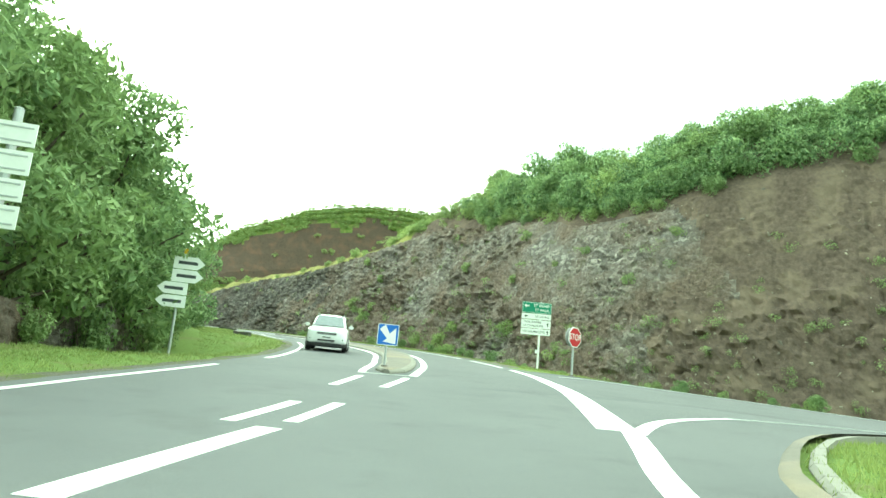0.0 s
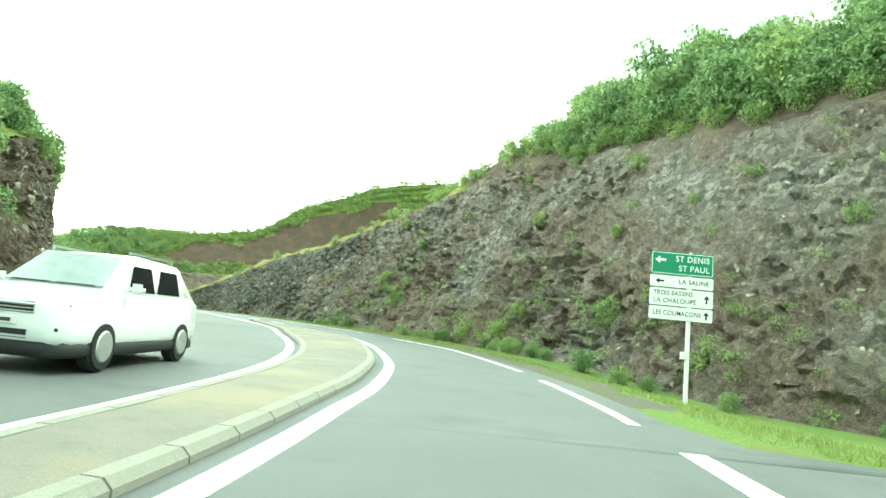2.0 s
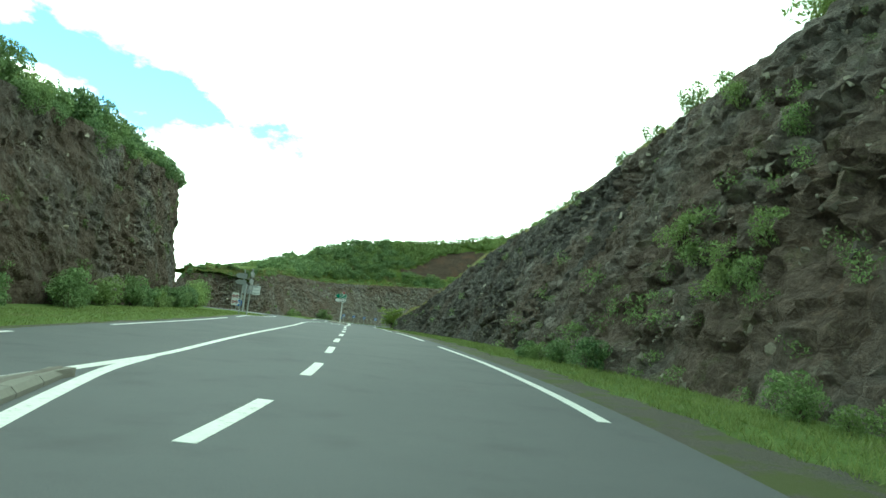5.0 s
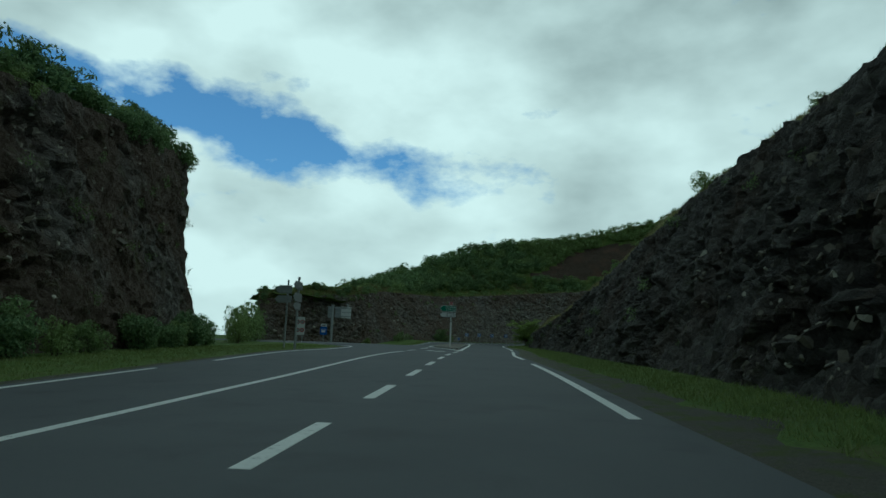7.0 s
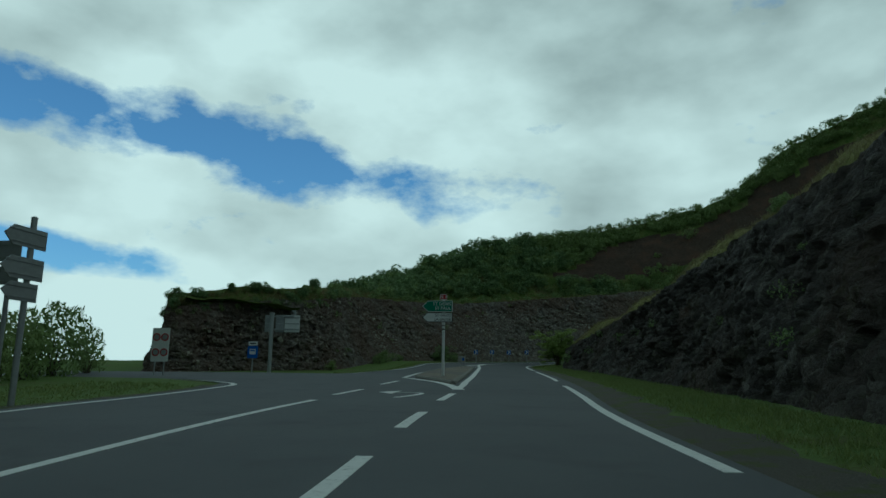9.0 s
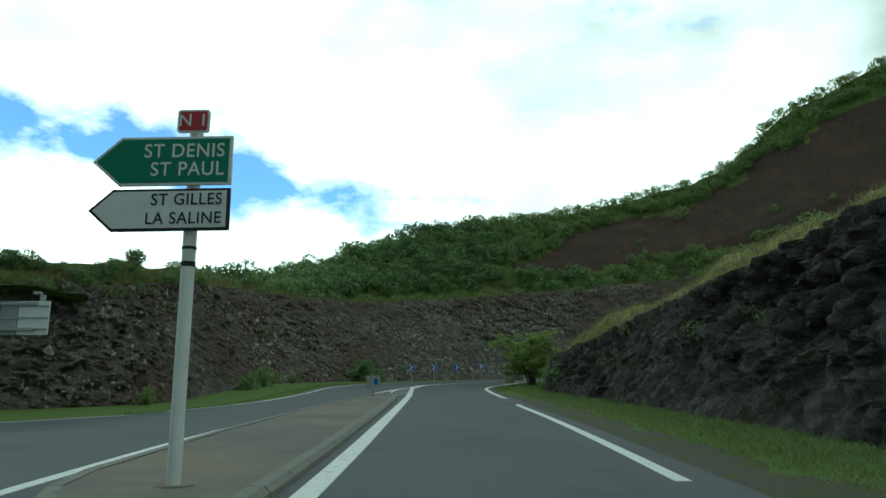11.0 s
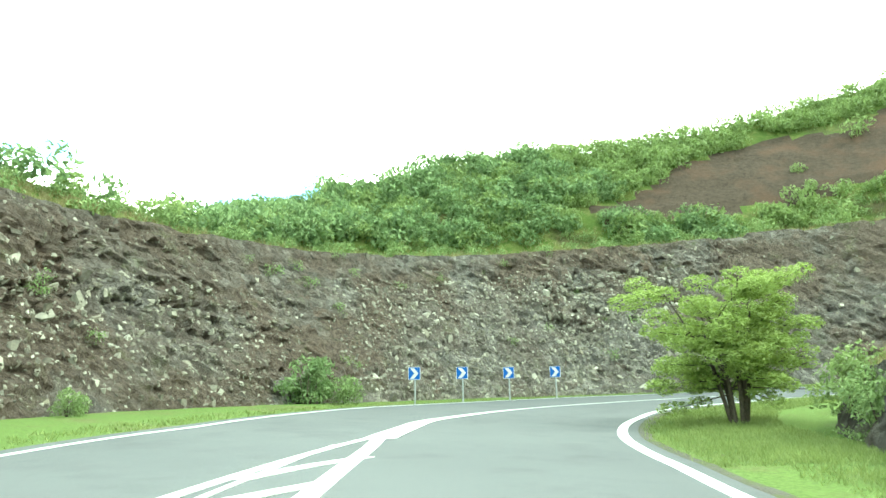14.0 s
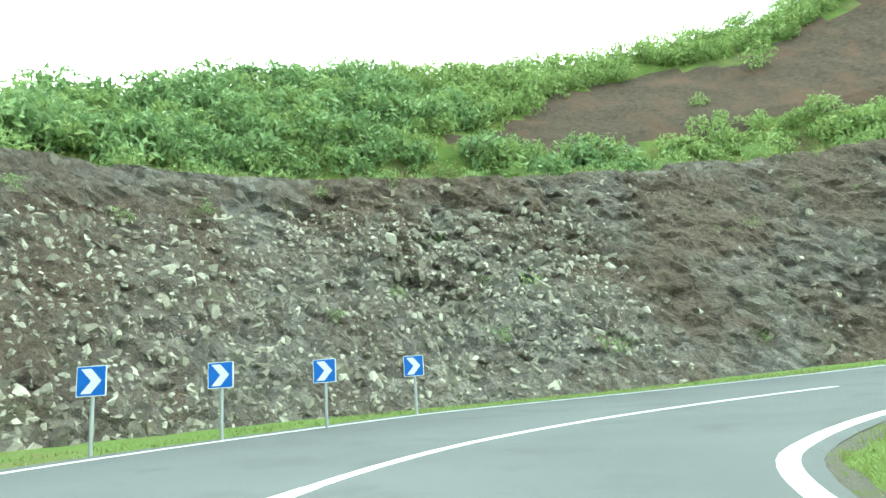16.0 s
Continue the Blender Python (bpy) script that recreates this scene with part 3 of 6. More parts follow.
# painted turn arrow in the turning lane
def turn_arrow(s0, d0):
    """A left arrow: a short stem that swings over to the left into a broad head."""
    stripe_path([(s0, d0), (s0 + 0.9, d0 - 0.28), (s0 + 1.7, d0 - 0.42), (s0 + 2.15, d0 - 0.3), (s0 + 2.3, d0 + 0.05), (s0 + 2.3, d0 + 0.45)], 0.17, 0.15, "road_arrow", "worn white stem of a turning arrow on asphalt", 0.007)
    pts = [(s0 + 3.05, d0 + 0.42), (s0 + 1.5, d0 + 0.42), (s0 + 2.28, d0 + 0.98)]
    v = [surf(a, b, 0.008) for a, b in pts]
    tagged(mesh_ob("road_arrow", v, [(0, 2, 1)], PAINT), "worn white head of a turning arrow on asphalt", "road marking", kind="structure")


turn_arrow(129.6, 2.72)


stripe_path([(169.2, 2.62), (171.4, 2.48), (173.9, 2.52), (176, 2.48), (179.1, 2.53)], 0.09, name="road_line", label="thin faded line across the hatching", up=0.011)

# ---- gravel shoulders ----
def shoulder(name, s0, s1, side, width, label):
    """A ragged strip of grit between the asphalt and the grass."""
    v, n = [], 5
    ss = np.arange(s0, s1 + 0.01, 0.5)
    for s in ss:
        e = float(edge_r(s) if side < 0 else edge_l(s))
        w = width * float(np.interp(s, [164, 176], [1.0, 0.3 if side < 0 else 1.0])) * (1 + 0.5 * noise.fractal(Vector((s * 0.5, side * 3.0, 1.0)), 1.0, 2.0, 3))
        for k in range(n):
            d = e + side * (w * k / (n - 1) - 0.05)
            x, y = LANE.at(s, d)
            up = 0.035 - 0.05 * (k == n - 1) - 0.03 * (k == 0)
            v.append((x, y, float(road_z(s) + cross_fall(s, d)) + 0.07 * float(smooth(0.3, 1.6, w * k / (n - 1))) + up - 0.02 - 0.16 * float(smooth(s0 + 3.0, s0, s))))
    ob = mesh_ob(name, v, grid_faces(len(ss), n, side < 0), GRAVEL, smooth_faces=True)
    tagged(ob, label, "verge", kind="structure")


shoulder("gravel_verge", 34, 212, -1, 1.15, "dark grit and dry grass beside the asphalt")
shoulder("gravel_verge", -6, 134, 1, 0.55, "grit and flattened grass beside the asphalt")


# concrete gutter round the grass corner
v = []
gut = [(-5, -2.17, -2.45), (2, -2.42, -2.7), (7, -2.92, -3.2), (9, -3.52, -3.8), (10.7, -4.32, -4.6), (12.3, -5.22, -5.5), (13.9, -6.32, -6.6), (15.2, -7.72, -8.0), (16.4, -9.32, -9.6), (17.6, -11.82, -12.1), (18.6, -16.12, -16.4)]
for s, a, b in catmull(gut, 0.7):
    for k in np.linspace(0, 1, 5):
        d = a + (b - a) * k
        v.append(surf(s, d, 0.02 + 0.05 * k + 0.012 * noise.fractal(Vector((s * 2, d * 2, 0)), 1.0, 2.0, 3) - 0.06 * (k == 0)))
gutter = mesh_ob("concrete_gutter", v, grid_faces(len(v) // 5, 5, True), CONCRETE, smooth_faces=True)
tagged(gutter, "worn pale concrete gutter round the grass corner", "gutter", kind="structure")

# ---- cliffs and hills: ribbons that follow a foot line ----
def lumpy(p, scale, octaves=4):
    return noise.fractal(Vector(p) * scale, 1.0, 2.0, octaves)


def cell_rock(p, scale, tall=1.35):
    """Blocky relief: each block of rock stands out by its own amount, with joints between."""
    d, q = noise.voronoi(Vector((p[0] * scale, p[1] * scale, p[2] * scale * tall)))
    r = noise.cell(Vector(q[0]) * 7.31)
    joint = min(1.0, (d[1] - d[0]) * 4.0)
    return (r - 0.5) * joint


GRIDS = {}


def ribbon(name, line, u0, u1, step, profile, side, z_of, rough, mat, parts, label, category="cliff", flip=False, more=(), pick=None, edge=None, fine=None):
    """profile(u) gives a list of (out, up) corners; parts: steps between them. side: +1 rises to the left of the line."""
    us = np.arange(u0, u1 + 0.01, step)
    if fine:
        us = np.concatenate([us[us < fine], np.arange(fine, u1, step * 0.5)])
    verts = []
    for u in us:
        prof = profile(u)
        base = line.at(u)
        nx, ny = float(np.interp(u, line.s, line.n[:, 0])) * side, float(np.interp(u, line.s, line.n[:, 1])) * side
        zb = z_of(base)
        row = []
        for k, ((o0, h0), (o1, h1)) in enumerate(zip(prof, prof[1:])):
            n = parts[k]
            for j in range(n + (k == len(prof) - 2)):
                t = j / n
                o, h = o0 + (o1 - o0) * t, h0 + (h1 - h0) * t
                p = (float(base[0]) + nx * o, float(base[1]) + ny * o, zb + h)
                row.append(rough(p, nx, ny, h, k, t))
        verts += row
    cols = len(verts) // len(us)
    if edge:
        # the first columns meet the rough top of the rock wall
        eus, eg = GRIDS[edge]
        for i, u in enumerate(us):
            if eus[0] <= u <= eus[-1]:
                q = [float(np.interp(u, eus, eg[:, -1, k])) for k in range(3)]
                p = verts[i * cols]
                nx, ny = float(np.interp(u, line.s, line.n[:, 0])) * side, float(np.interp(u, line.s, line.n[:, 1])) * side
                gap = (q[0] + nx * 0.12 - p[0], q[1] + ny * 0.12 - p[1], q[2] - 0.06 - p[2])
                for j, w in ((0, 1.0), (1, 0.6), (2, 0.25)):
                    a = verts[i * cols + j]
                    verts[i * cols + j] = tuple(a[k] + gap[k] * w for k in range(3))
    ob = mesh_ob(name, verts, grid_faces(len(us), cols, flip), mat)
    GRIDS[name] = (us, np.array(verts).reshape(len(us), cols, 3))
    for m in more:
        ob.data.materials.append(m)
    if pick:
        ob.data.polygons.foreach_set("material_index", [pick(us[i], j, verts[i * cols + j]) for i in range(len(us) - 1) for j in range(cols - 1)])
    return tagged(ob, label, category, kind="structure")


def rock_rough(amp, upright=False):
    """Broken rock: broad bulges, warped blocks of three sizes with ledges, and crumbling between them."""
    def f(p, nx, ny, h, k, t):
        tall = 0.75 if upright and p[1] > 116 else 1.35
        wv = noise.noise_vector(Vector(p) * 0.55) * 0.75 + noise.noise_vector(Vector(p) * 1.9) * 0.22
        q = (p[0] + wv.x, p[1] + wv.y, p[2] + wv.z)
        block = float(smooth(-0.25, 0.35, lumpy((p[0] + 40, p[1], p[2] * 1.6), 0.11, 3)))
        a = lumpy(p, 0.14, 3) * 0.55 + lumpy(p, 0.6, 3) * 0.22
        sp = min(1.0, h / max(t, 0.02) / 42 / 0.11)
        a += (cell_rock(q, 0.62, tall) * 0.30 + (cell_rock((q[0] + 9, q[1], q[2]), 1.5, tall) * 0.36 + cell_rock((q[0], q[1] + 5, q[2]), 3.1, tall) * 0.20) * sp) * (0.45 + 0.75 * block)
        a += lumpy(p, 2.4, 3) * 0.13 * sp
        a *= amp * min(1.0, 0.35 + h * 0.5) * (1.0 - 0.55 * float(smooth(0.82, 1.0, t)))
        if upright:
            a *= 1.0 - 0.5 * float(smooth(5, 16, p[0]))
        return (p[0] - nx * a, p[1] - ny * a, p[2] + (cell_rock(q, 0.9) + 0.4 * lumpy(q, 1.3, 2)) * min(0.15, 0.5 * h / max(t, 0.02) / 42))
    return f


def soil_rough(amp):
    def f(p, nx, ny, h, k, t):
        return (p[0], p[1], p[2] + amp * lumpy(p, 0.22, 4))
    return f


def foot_z(xy):
    return float(ground_z(np.array([xy]))[0]) - 0.25


# right-hand cutting
RIGHT_FOOT = Line([(52, 24), (40, 34.5), (27, 41.6), (16.2, 47.6), (10.9, 53.6), (5.9, 61.9), (0.2, 70.6), (-6.8, 79.4), (-14.52, 88.87), (-23.71, 101.74), (-32.68, 113.34),
                   (-37.73, 119.93), (-44.75, 129.77), (-50.84, 138.14), (-58.35, 147.57), (-65.25, 155.91), (-68.67, 161.34), (-70.08, 166.11), (-69.19, 171.03), (-65.99, 175.8), (-59.5, 180.55), (-51.57, 183.93)])
_lane_s = LANE.near(RIGHT_FOOT.p)[0]


def right_h(u):
    s = float(np.interp(u, RIGHT_FOOT.s, _lane_s))
    return float(np.interp(s, [0, 34, 38, 43, 51, 58, 63, 70, 74, 78, 83, 91, 101, 110, 117, 131, 143, 162, 172, 182, 190, 200],
                           [19.6, 19.4, 17.1, 14, 12.6, 13.6, 13.3, 14.2, 13.2, 12.2, 11, 9.6, 8.7, 8.4, 7.9, 6.4, 5.5, 3.7, 2.8, 1.6, 0.9, 0.6])), s


def right_face(u):
    h, s = right_h(u)
    return [(0, 0), (h * 0.45, h)]


def right_top(u):
    h, s = right_h(u)
    o = h * 0.45
    a = float(smooth(78, 69, s))
    return [(o - 0.35, h - 0.3), (o + 1.5 + 0.9 * a, h + 1.0 + 1.8 * a), (o + 6, h + 0.9 + 5.2 * a), (o + 18, h - 2.5 + 9 * a), (o + 50, h - 9 + 10 * a), (o + 90, h - 16)]


cliff_right = ribbon("rock_wall_right", RIGHT_FOOT, 0, RIGHT_FOOT.s[-1], 0.24, right_face, -1, foot_z, rock_rough(1.0, True), ROCK, [58],
                     "jagged brown and grey lava rock cutting", more=(TUFF, LAVA), pick=lambda u, j, p: 1 if u < 40 + 9 * lumpy(p, 0.16, 4) else 2 if u > 96 + 14 * lumpy(p, 0.13, 4) else 0, fine=135)
slope_right = ribbon("hillside_right", RIGHT_FOOT, 0, RIGHT_FOOT.s[-1], 0.6, right_top, -1, foot_z, soil_rough(0.5), MEADOW, [4, 5, 6, 8, 5],
                     "overgrown grassy slope above the rock cutting", "hillside", more=(STRAW, TUFF), pick=lambda u, j, p: (1 if j < 5 else 0) if u > 80 else 2 if j < 7 + 4 * lumpy(p, 0.3, 3) else 0, edge="rock_wall_right")

# far wall round the bend, and the hill above it
FAR_FOOT = Line([(-106, 145), (-98, 137.5), (-91, 131.8), (-86.4, 128.6), (-83.3, 127.3), (-81.66, 129.84), (-80.56, 134.26), (-79.21, 141.1), (-81.59, 148.84), (-85.64, 155.55), (-87.9, 160.4), (-88.7, 165.3), (-88.3, 170.6), (-86.5, 176.1),
                 (-83, 181), (-77.4, 186.2), (-69.4, 191.6), (-59.32, 194.76), (-48.9, 198.49), (-36.97, 201.76), (-17.06, 205.72), (7.89, 208.28), (42.93, 207.07)], 6)


def far_h(u):
    return float(np.interp(float(u), [-30, -7, 4, 19, 28, 38, 44, 48, 53, 59, 67, 90, 150], [5.2, 5.2, 6.3, 6.8, 7.6, 7.9, 8.4, 9, 9.4, 9.7, 10.2, 11.5, 12]))


def far_lean(u):
    return float(np.interp(float(u), [-8, 2, 9, 22], [0.36, 0.3, 0.36, 0.62]))


def far_face(u):
    h = far_h(u)
    return [(0, 0), (h * far_lean(u), h)]


def far_top(u):
    h = far_h(u)
    o = h * far_lean(u)
    crest = float(np.interp(float(u), [-8, 4, 20, 29, 35, 40, 43, 46, 52, 58, 64, 70, 78, 86, 93, 101, 120, 180], [0.9, 1.0, 0.4, 0.9, 2.4, 5.0, 7.5, 9.8, 11.4, 11.8, 12.4, 14.8, 18.0, 23.5, 26, 30.5, 34.5, 34.5]))
    far = float(np.interp(float(u), [64, 80], [14.5, 17.5]))
    w = float(np.interp(float(u), [-8, 4, 16, 28, 36, 44], [0.16, 0.18, 0.2, 0.3, 0.7, 1.0]))
    return [(o - 0.35, h - 0.3), (o + 4.0 * w, h + 0.5), (o + 6.5 * w, h + 0.8 + crest * 0.28), (o + far * w, h + crest), (o + 50 * w, h + crest * 0.92), (o + 62 * w, h + crest * 0.6 - 6 - 12 * float(smooth(44, 36, u)) * float(smooth(10, 16, u)) + 6 * float(smooth(16, 10, u)))]


def soil_top(u):
    return float(np.interp(float(u), [53, 60, 66, 80], [8.5, 12.5, 15.5, 16.2])) + 0.9 * math.sin(u * 0.43)


def far_cover(u, j, p):
    """Bare soil on the steep middle of the hill, grass elsewhere."""
    low = 5.6 + 1.6 * lumpy((p[0], p[1] + 9, p[2]), 0.2, 3)
    top = soil_top(u) + 1.6 * lumpy((p[0] + 7, p[1], p[2]), 0.15, 3)
    return 0 if u > 53 + 3 * lumpy(p, 0.12, 3) and low < j < top else 1


def far_rock(u, j, p):
    """Dark brown rock at the near end and along the top, pale rubble in the middle, brown earthy rock beyond."""
    n = lumpy((p[0] + 3, p[1], p[2]), 0.14, 4)
    return 0 if 35 + 7 * n < u < 57 + 9 * n and j < 34 + 9 * lumpy(p, 0.2, 3) else 1


cliff_far = ribbon("rock_wall_far", FAR_FOOT, FAR_FOOT.s[0], 100, 0.24, far_face, 1, foot_z, rock_rough(0.7), RUBBLY, [44],
                   "rubbly grey and brown rock wall behind the bend", flip=True, more=(BROWN_ROCK,), pick=far_rock)
slope_far = ribbon("hillside_far", FAR_FOOT, FAR_FOOT.s[0], FAR_FOOT.s[-1], 0.6, far_top, 1, foot_z, soil_rough(0.45), SOIL, [3, 5, 12, 8, 6],
                   "reddish bare soil hillside with green scrub", "hillside", flip=True, more=(MEADOW,), pick=far_cover, edge="rock_wall_far")

# left-hand cutting
LEFT_FOOT = Line([(-9.1, 7.2), (-9.6, 21.4), (-11.1, 35.3), (-13.5, 47.1), (-18.2, 57), (-25.6, 67.3), (-36.65, 82.52), (-46.98, 95.51), (-54.87, 103.84), (-58.63, 106.55), (-64.02, 106.23), (-72.41, 100.94), (-84.63, 93.16)])


def left_h(u):
    return float(np.interp(float(u), [0, 30, 44, 54, 76, 95, 112, 145], [1.2, 2.6, 7.0, 8.2, 9.6, 10.6, 12.2, 12.2]))


def left_face(u):
    h = left_h(u)
    return [(0, 0), (h * 0.13, h)]


def left_top(u):
    h = left_h(u)
    o = h * 0.13
    return [(o - 0.3, h - 0.25), (o + 3, h + 0.7), (o + 12, h + 2.0), (o + 40, h - 8)]


cliff_left = ribbon("rock_wall_left", LEFT_FOOT, 0, LEFT_FOOT.s[-1], 0.34, left_face, 1, foot_z, rock_rough(0.85), BROWN_ROCK, [36],
                    "steep dark rock cutting with pale blocks", flip=True)
slope_left = ribbon("hillside_left", LEFT_FOOT, 0, LEFT_FOOT.s[-1], 0.75, left_top, 1, foot_z, soil_rough(0.4), MEADOW, [3, 5, 6],
                    "overgrown ground above the rock cutting", "hillside", flip=True, edge="rock_wall_left")

# ---- building helpers ----
def part(name, bm, mat, parent=None, label="", mats=None):
    me = bpy.data.meshes.new(name)
    bm.to_mesh(me)
    bm.free()
    for m in (mats or [mat]):
        me.materials.append(m)
    ob = new(name, me)
    ob.parent = parent
    if label:
        tagged(ob, label)
    return ob


def thing(name, m, label, category, group=""):
    ob = new(name)
    ob.matrix_basis = m
    return tagged(ob, label, category, group)


def box(bm, size, at=(0, 0, 0), bevel=0.0, seg=1):
    g = bmesh.ops.create_cube(bm, size=1, matrix=Matrix.Translation(at) @ Matrix.Diagonal((*size, 1)))
    if bevel:
        edges = list({e for v in g["verts"] for e in v.link_edges})
        bmesh.ops.bevel(bm, geom=edges, offset=bevel, segments=seg, affect="EDGES")
    return bm


def tube(bm, r, z0, z1, at=(0, 0), n=14, r2=None):
    m = Matrix.Translation((at[0], at[1], (z0 + z1) / 2))
    bmesh.ops.create_cone(bm, cap_ends=True, segments=n, radius1=r, radius2=r if r2 is None else r2, depth=z1 - z0, matrix=m)
    return bm


def prism(bm, outline, y0, y1):
    """A flat plate in the xz plane from its outline."""
    a = [bm.verts.new((x, y0, z)) for x, z in outline]
    b = [bm.verts.new((x, y1, z)) for x, z in outline]
    bm.faces.new(a)
    bm.faces.new(b[::-1])
    n = len(outline)
    for i in range(n):
        j = (i + 1) % n
        bm.faces.new((a[j], a[i], b[i], b[j]))
    bmesh.ops.recalc_face_normals(bm, faces=bm.faces[:])
    return bm


def plate(name, outline, y0, y1, mat, parent, label=""):
    return part(name, prism(bmesh.new(), outline, y0, y1), mat, parent, label)


def rect(w, h, x=0.0, z=0.0):
    return [(x - w / 2, z - h / 2), (x + w / 2, z - h / 2), (x + w / 2, z + h / 2), (x - w / 2, z + h / 2)]


def rounded(w, h, r, x=0.0, z=0.0, n=5):
    out = []
    for cx, cz, a0 in ((w / 2 - r, h / 2 - r, 0), (-w / 2 + r, h / 2 - r, 90), (-w / 2 + r, -h / 2 + r, 180), (w / 2 - r, -h / 2 + r, 270)):
        for k in range(n):
            a = radians(a0 + 90 * k / (n - 1))
            out.append((x + cx + r * math.cos(a), z + cz + r * math.sin(a)))
    return out


def regular(n, r, turn=0.0, x=0.0, z=0.0):
    return [(x + r * math.cos(radians(turn + 360 * k / n)), z + r * math.sin(radians(turn + 360 * k / n))) for k in range(n)]


def arrow_shape(size, turn, x, z):
    """A flat arrow, pointing along +x before the turn."""
    pts = [(-0.5, -0.11), (0.05, -0.11), (0.05, -0.36), (0.5, 0), (0.05, 0.36), (0.05, 0.11), (-0.5, 0.11)]
    c, s = math.cos(radians(turn)), math.sin(radians(turn))
    return [(x + size * (px * c - pz * s), z + size * (px * s + pz * c)) for px, pz in pts]


def lettering(text, height, x, z, y, mat, parent, align="CENTER", width=1.0, name="lettering"):
    cu = bpy.data.curves.new(name, "FONT")
    cu.body, cu.size, cu.align_x, cu.align_y = text, height * 1.38, align, "CENTER"
    cu.space_character = 1.08
    cu.extrude, cu.offset = 0.001, height * 0.012
    tmp = bpy.data.objects.new(name, cu)
    scene.collection.objects.link(tmp)
    me = bpy.data.meshes.new_from_object(tmp.evaluated_get(bpy.context.evaluated_depsgraph_get()))
    bpy.data.objects.remove(tmp)
    me.transform(Matrix.Translation((x, y, z)) @ Matrix.Rotation(radians(90), 4, "X") @ Matrix.Diagonal((width, 1, 1, 1)))
    me.materials.clear()
    me.materials.append(mat)
    ob = new(name, me)
    ob.parent = parent
    return ob


def stand(x, y, yaw, z=None):
    """A pose on the ground; the front (-y) looks at what stands before it."""
    return pose(x, y, gz(x, y) - 0.02 if z is None else z, 0, 0, yaw)


def post(parent, h, r=0.045, mat=None, x=0.0, base=True):
    p = part("post", tube(bmesh.new(), r, -0.1, h, (x, 0)), mat or GALV, parent, "round galvanised steel post")
    part("post_cap", tube(bmesh.new(), r * 1.15, h, h + 0.03, (x, 0), r2=r * 0.7), mat or GALV, parent)
    if base:
        b = bmesh.new()
        tube(b, r * 3.2, -0.12, 0.035, (x, 0), 16, r * 2.8)
        part("footing", b, CONCRETE, parent, "small concrete footing")
    return p


def clamps(parent, zs, x=0.0, w=0.16):
    for z in zs:
        part("clamp", box(bmesh.new(), (w, 0.10, 0.04), (x, -0.005, z), 0.006), GALV, parent)


# ---- traffic islands ----
def kerb_mesh(length):
    bm = bmesh.new()
    prof = [(0, -0.12), (0, 0.055), (0.06, 0.115), (0.20, 0.118), (0.20, -0.12)]
    a = [bm.verts.new((-length / 2, y, z)) for y, z in prof]
    b = [bm.verts.new((length / 2, y, z)) for y, z in prof]
    bm.faces.new(a)
    bm.faces.new(b[::-1])
    for i in range(len(prof)):
        j = (i + 1) % len(prof)
        bm.faces.new((a[j], a[i], b[i], b[j]))
    bmesh.ops.recalc_face_normals(bm, faces=bm.faces[:])
    me = bpy.data.meshes.new("kerb_stone")
    bm.to_mesh(me)
    bm.free()
    me.materials.append(KERB)
    return me


KERB_ME = kerb_mesh(0.985)


def lay_kerb(pts, parent, inward=1):
    """Kerb stones of a metre each along a line of places; their face looks to the right of the line."""
    p = np.array([tuple(q) for q in pts])
    s = np.concatenate([[0], np.cumsum(np.linalg.norm(np.diff(p, axis=0), axis=1))])
    n = max(1, int(round(s[-1])))
    step = s[-1] / n
    for i in range(n):
        a, b = [Vector([float(np.interp(t, s, p[:, k])) for k in range(3)]) for t in (i * step, (i + 1) * step)]
        d = b - a
        ob = new("kerb_stone", KERB_ME)
        ob.parent = parent
        ob.matrix_basis = Matrix.Translation((a + b) / 2) @ d.to_track_quat("X", "Z").to_matrix().to_4x4() @ Matrix.Diagonal((d.length - 0.012, 1, 1, 1))


def island(name, left, right, label, step=1.0):
    """A raised concrete island between two lines of (s, d) that meet at both ends."""
    top = thing(name, Matrix.Identity(4), label, "traffic island")
    ls, ld = np.array(left, float).T
    rs_, rd = np.array(right, float).T
    s0, s1 = max(ls[0], rs_[0]), min(ls[-1], rs_[-1])
    ss = np.arange(s0, s1 + 0.01, 0.5)
    verts = []
    for s in ss:
        a, b = float(np.interp(s, ls, ld)), float(np.interp(s, rs_, rd))
        w = a - b
        inset = min(0.17, w * 0.3)
        for k in np.linspace(0, 1, 7):
            d = b + inset + (w - 2 * inset) * k
            p = surf(s, d, 0.108 + 0.03 * math.sin(math.pi * k) + 0.012 * lumpy((s, d, 3.0), 1.2, 2))
            verts.append(p)
    slab = mesh_ob("slab", verts, grid_faces(len(ss), 7, True), CONCRETE, top, True)
    tagged(slab, "stained concrete paving of the island")
    lay_kerb([surf(s, float(np.interp(s, rs_, rd)), 0) for s in np.arange(s0, s1 + 0.01, 0.5)], top)
    lay_kerb([surf(s, float(np.interp(s, ls, ld)), 0) for s in np.arange(s1, s0 - 0.01, -0.5)], top)
    if float(np.interp(s0, ls, ld) - np.interp(s0, rs_, rd)) > 0.4:
        lay_kerb([surf(s0, float(np.interp(s0, ls, ld)), 0), surf(s0, float(np.interp(s0, rs_, rd)), 0)], top)
    if float(np.interp(s1, ls, ld) - np.interp(s1, rs_, rd)) > 0.4:
        lay_kerb([surf(s1, float(np.interp(s1, rs_, rd)), 0), surf(s1, float(np.interp(s1, ls, ld)), 0)], top)
    return top


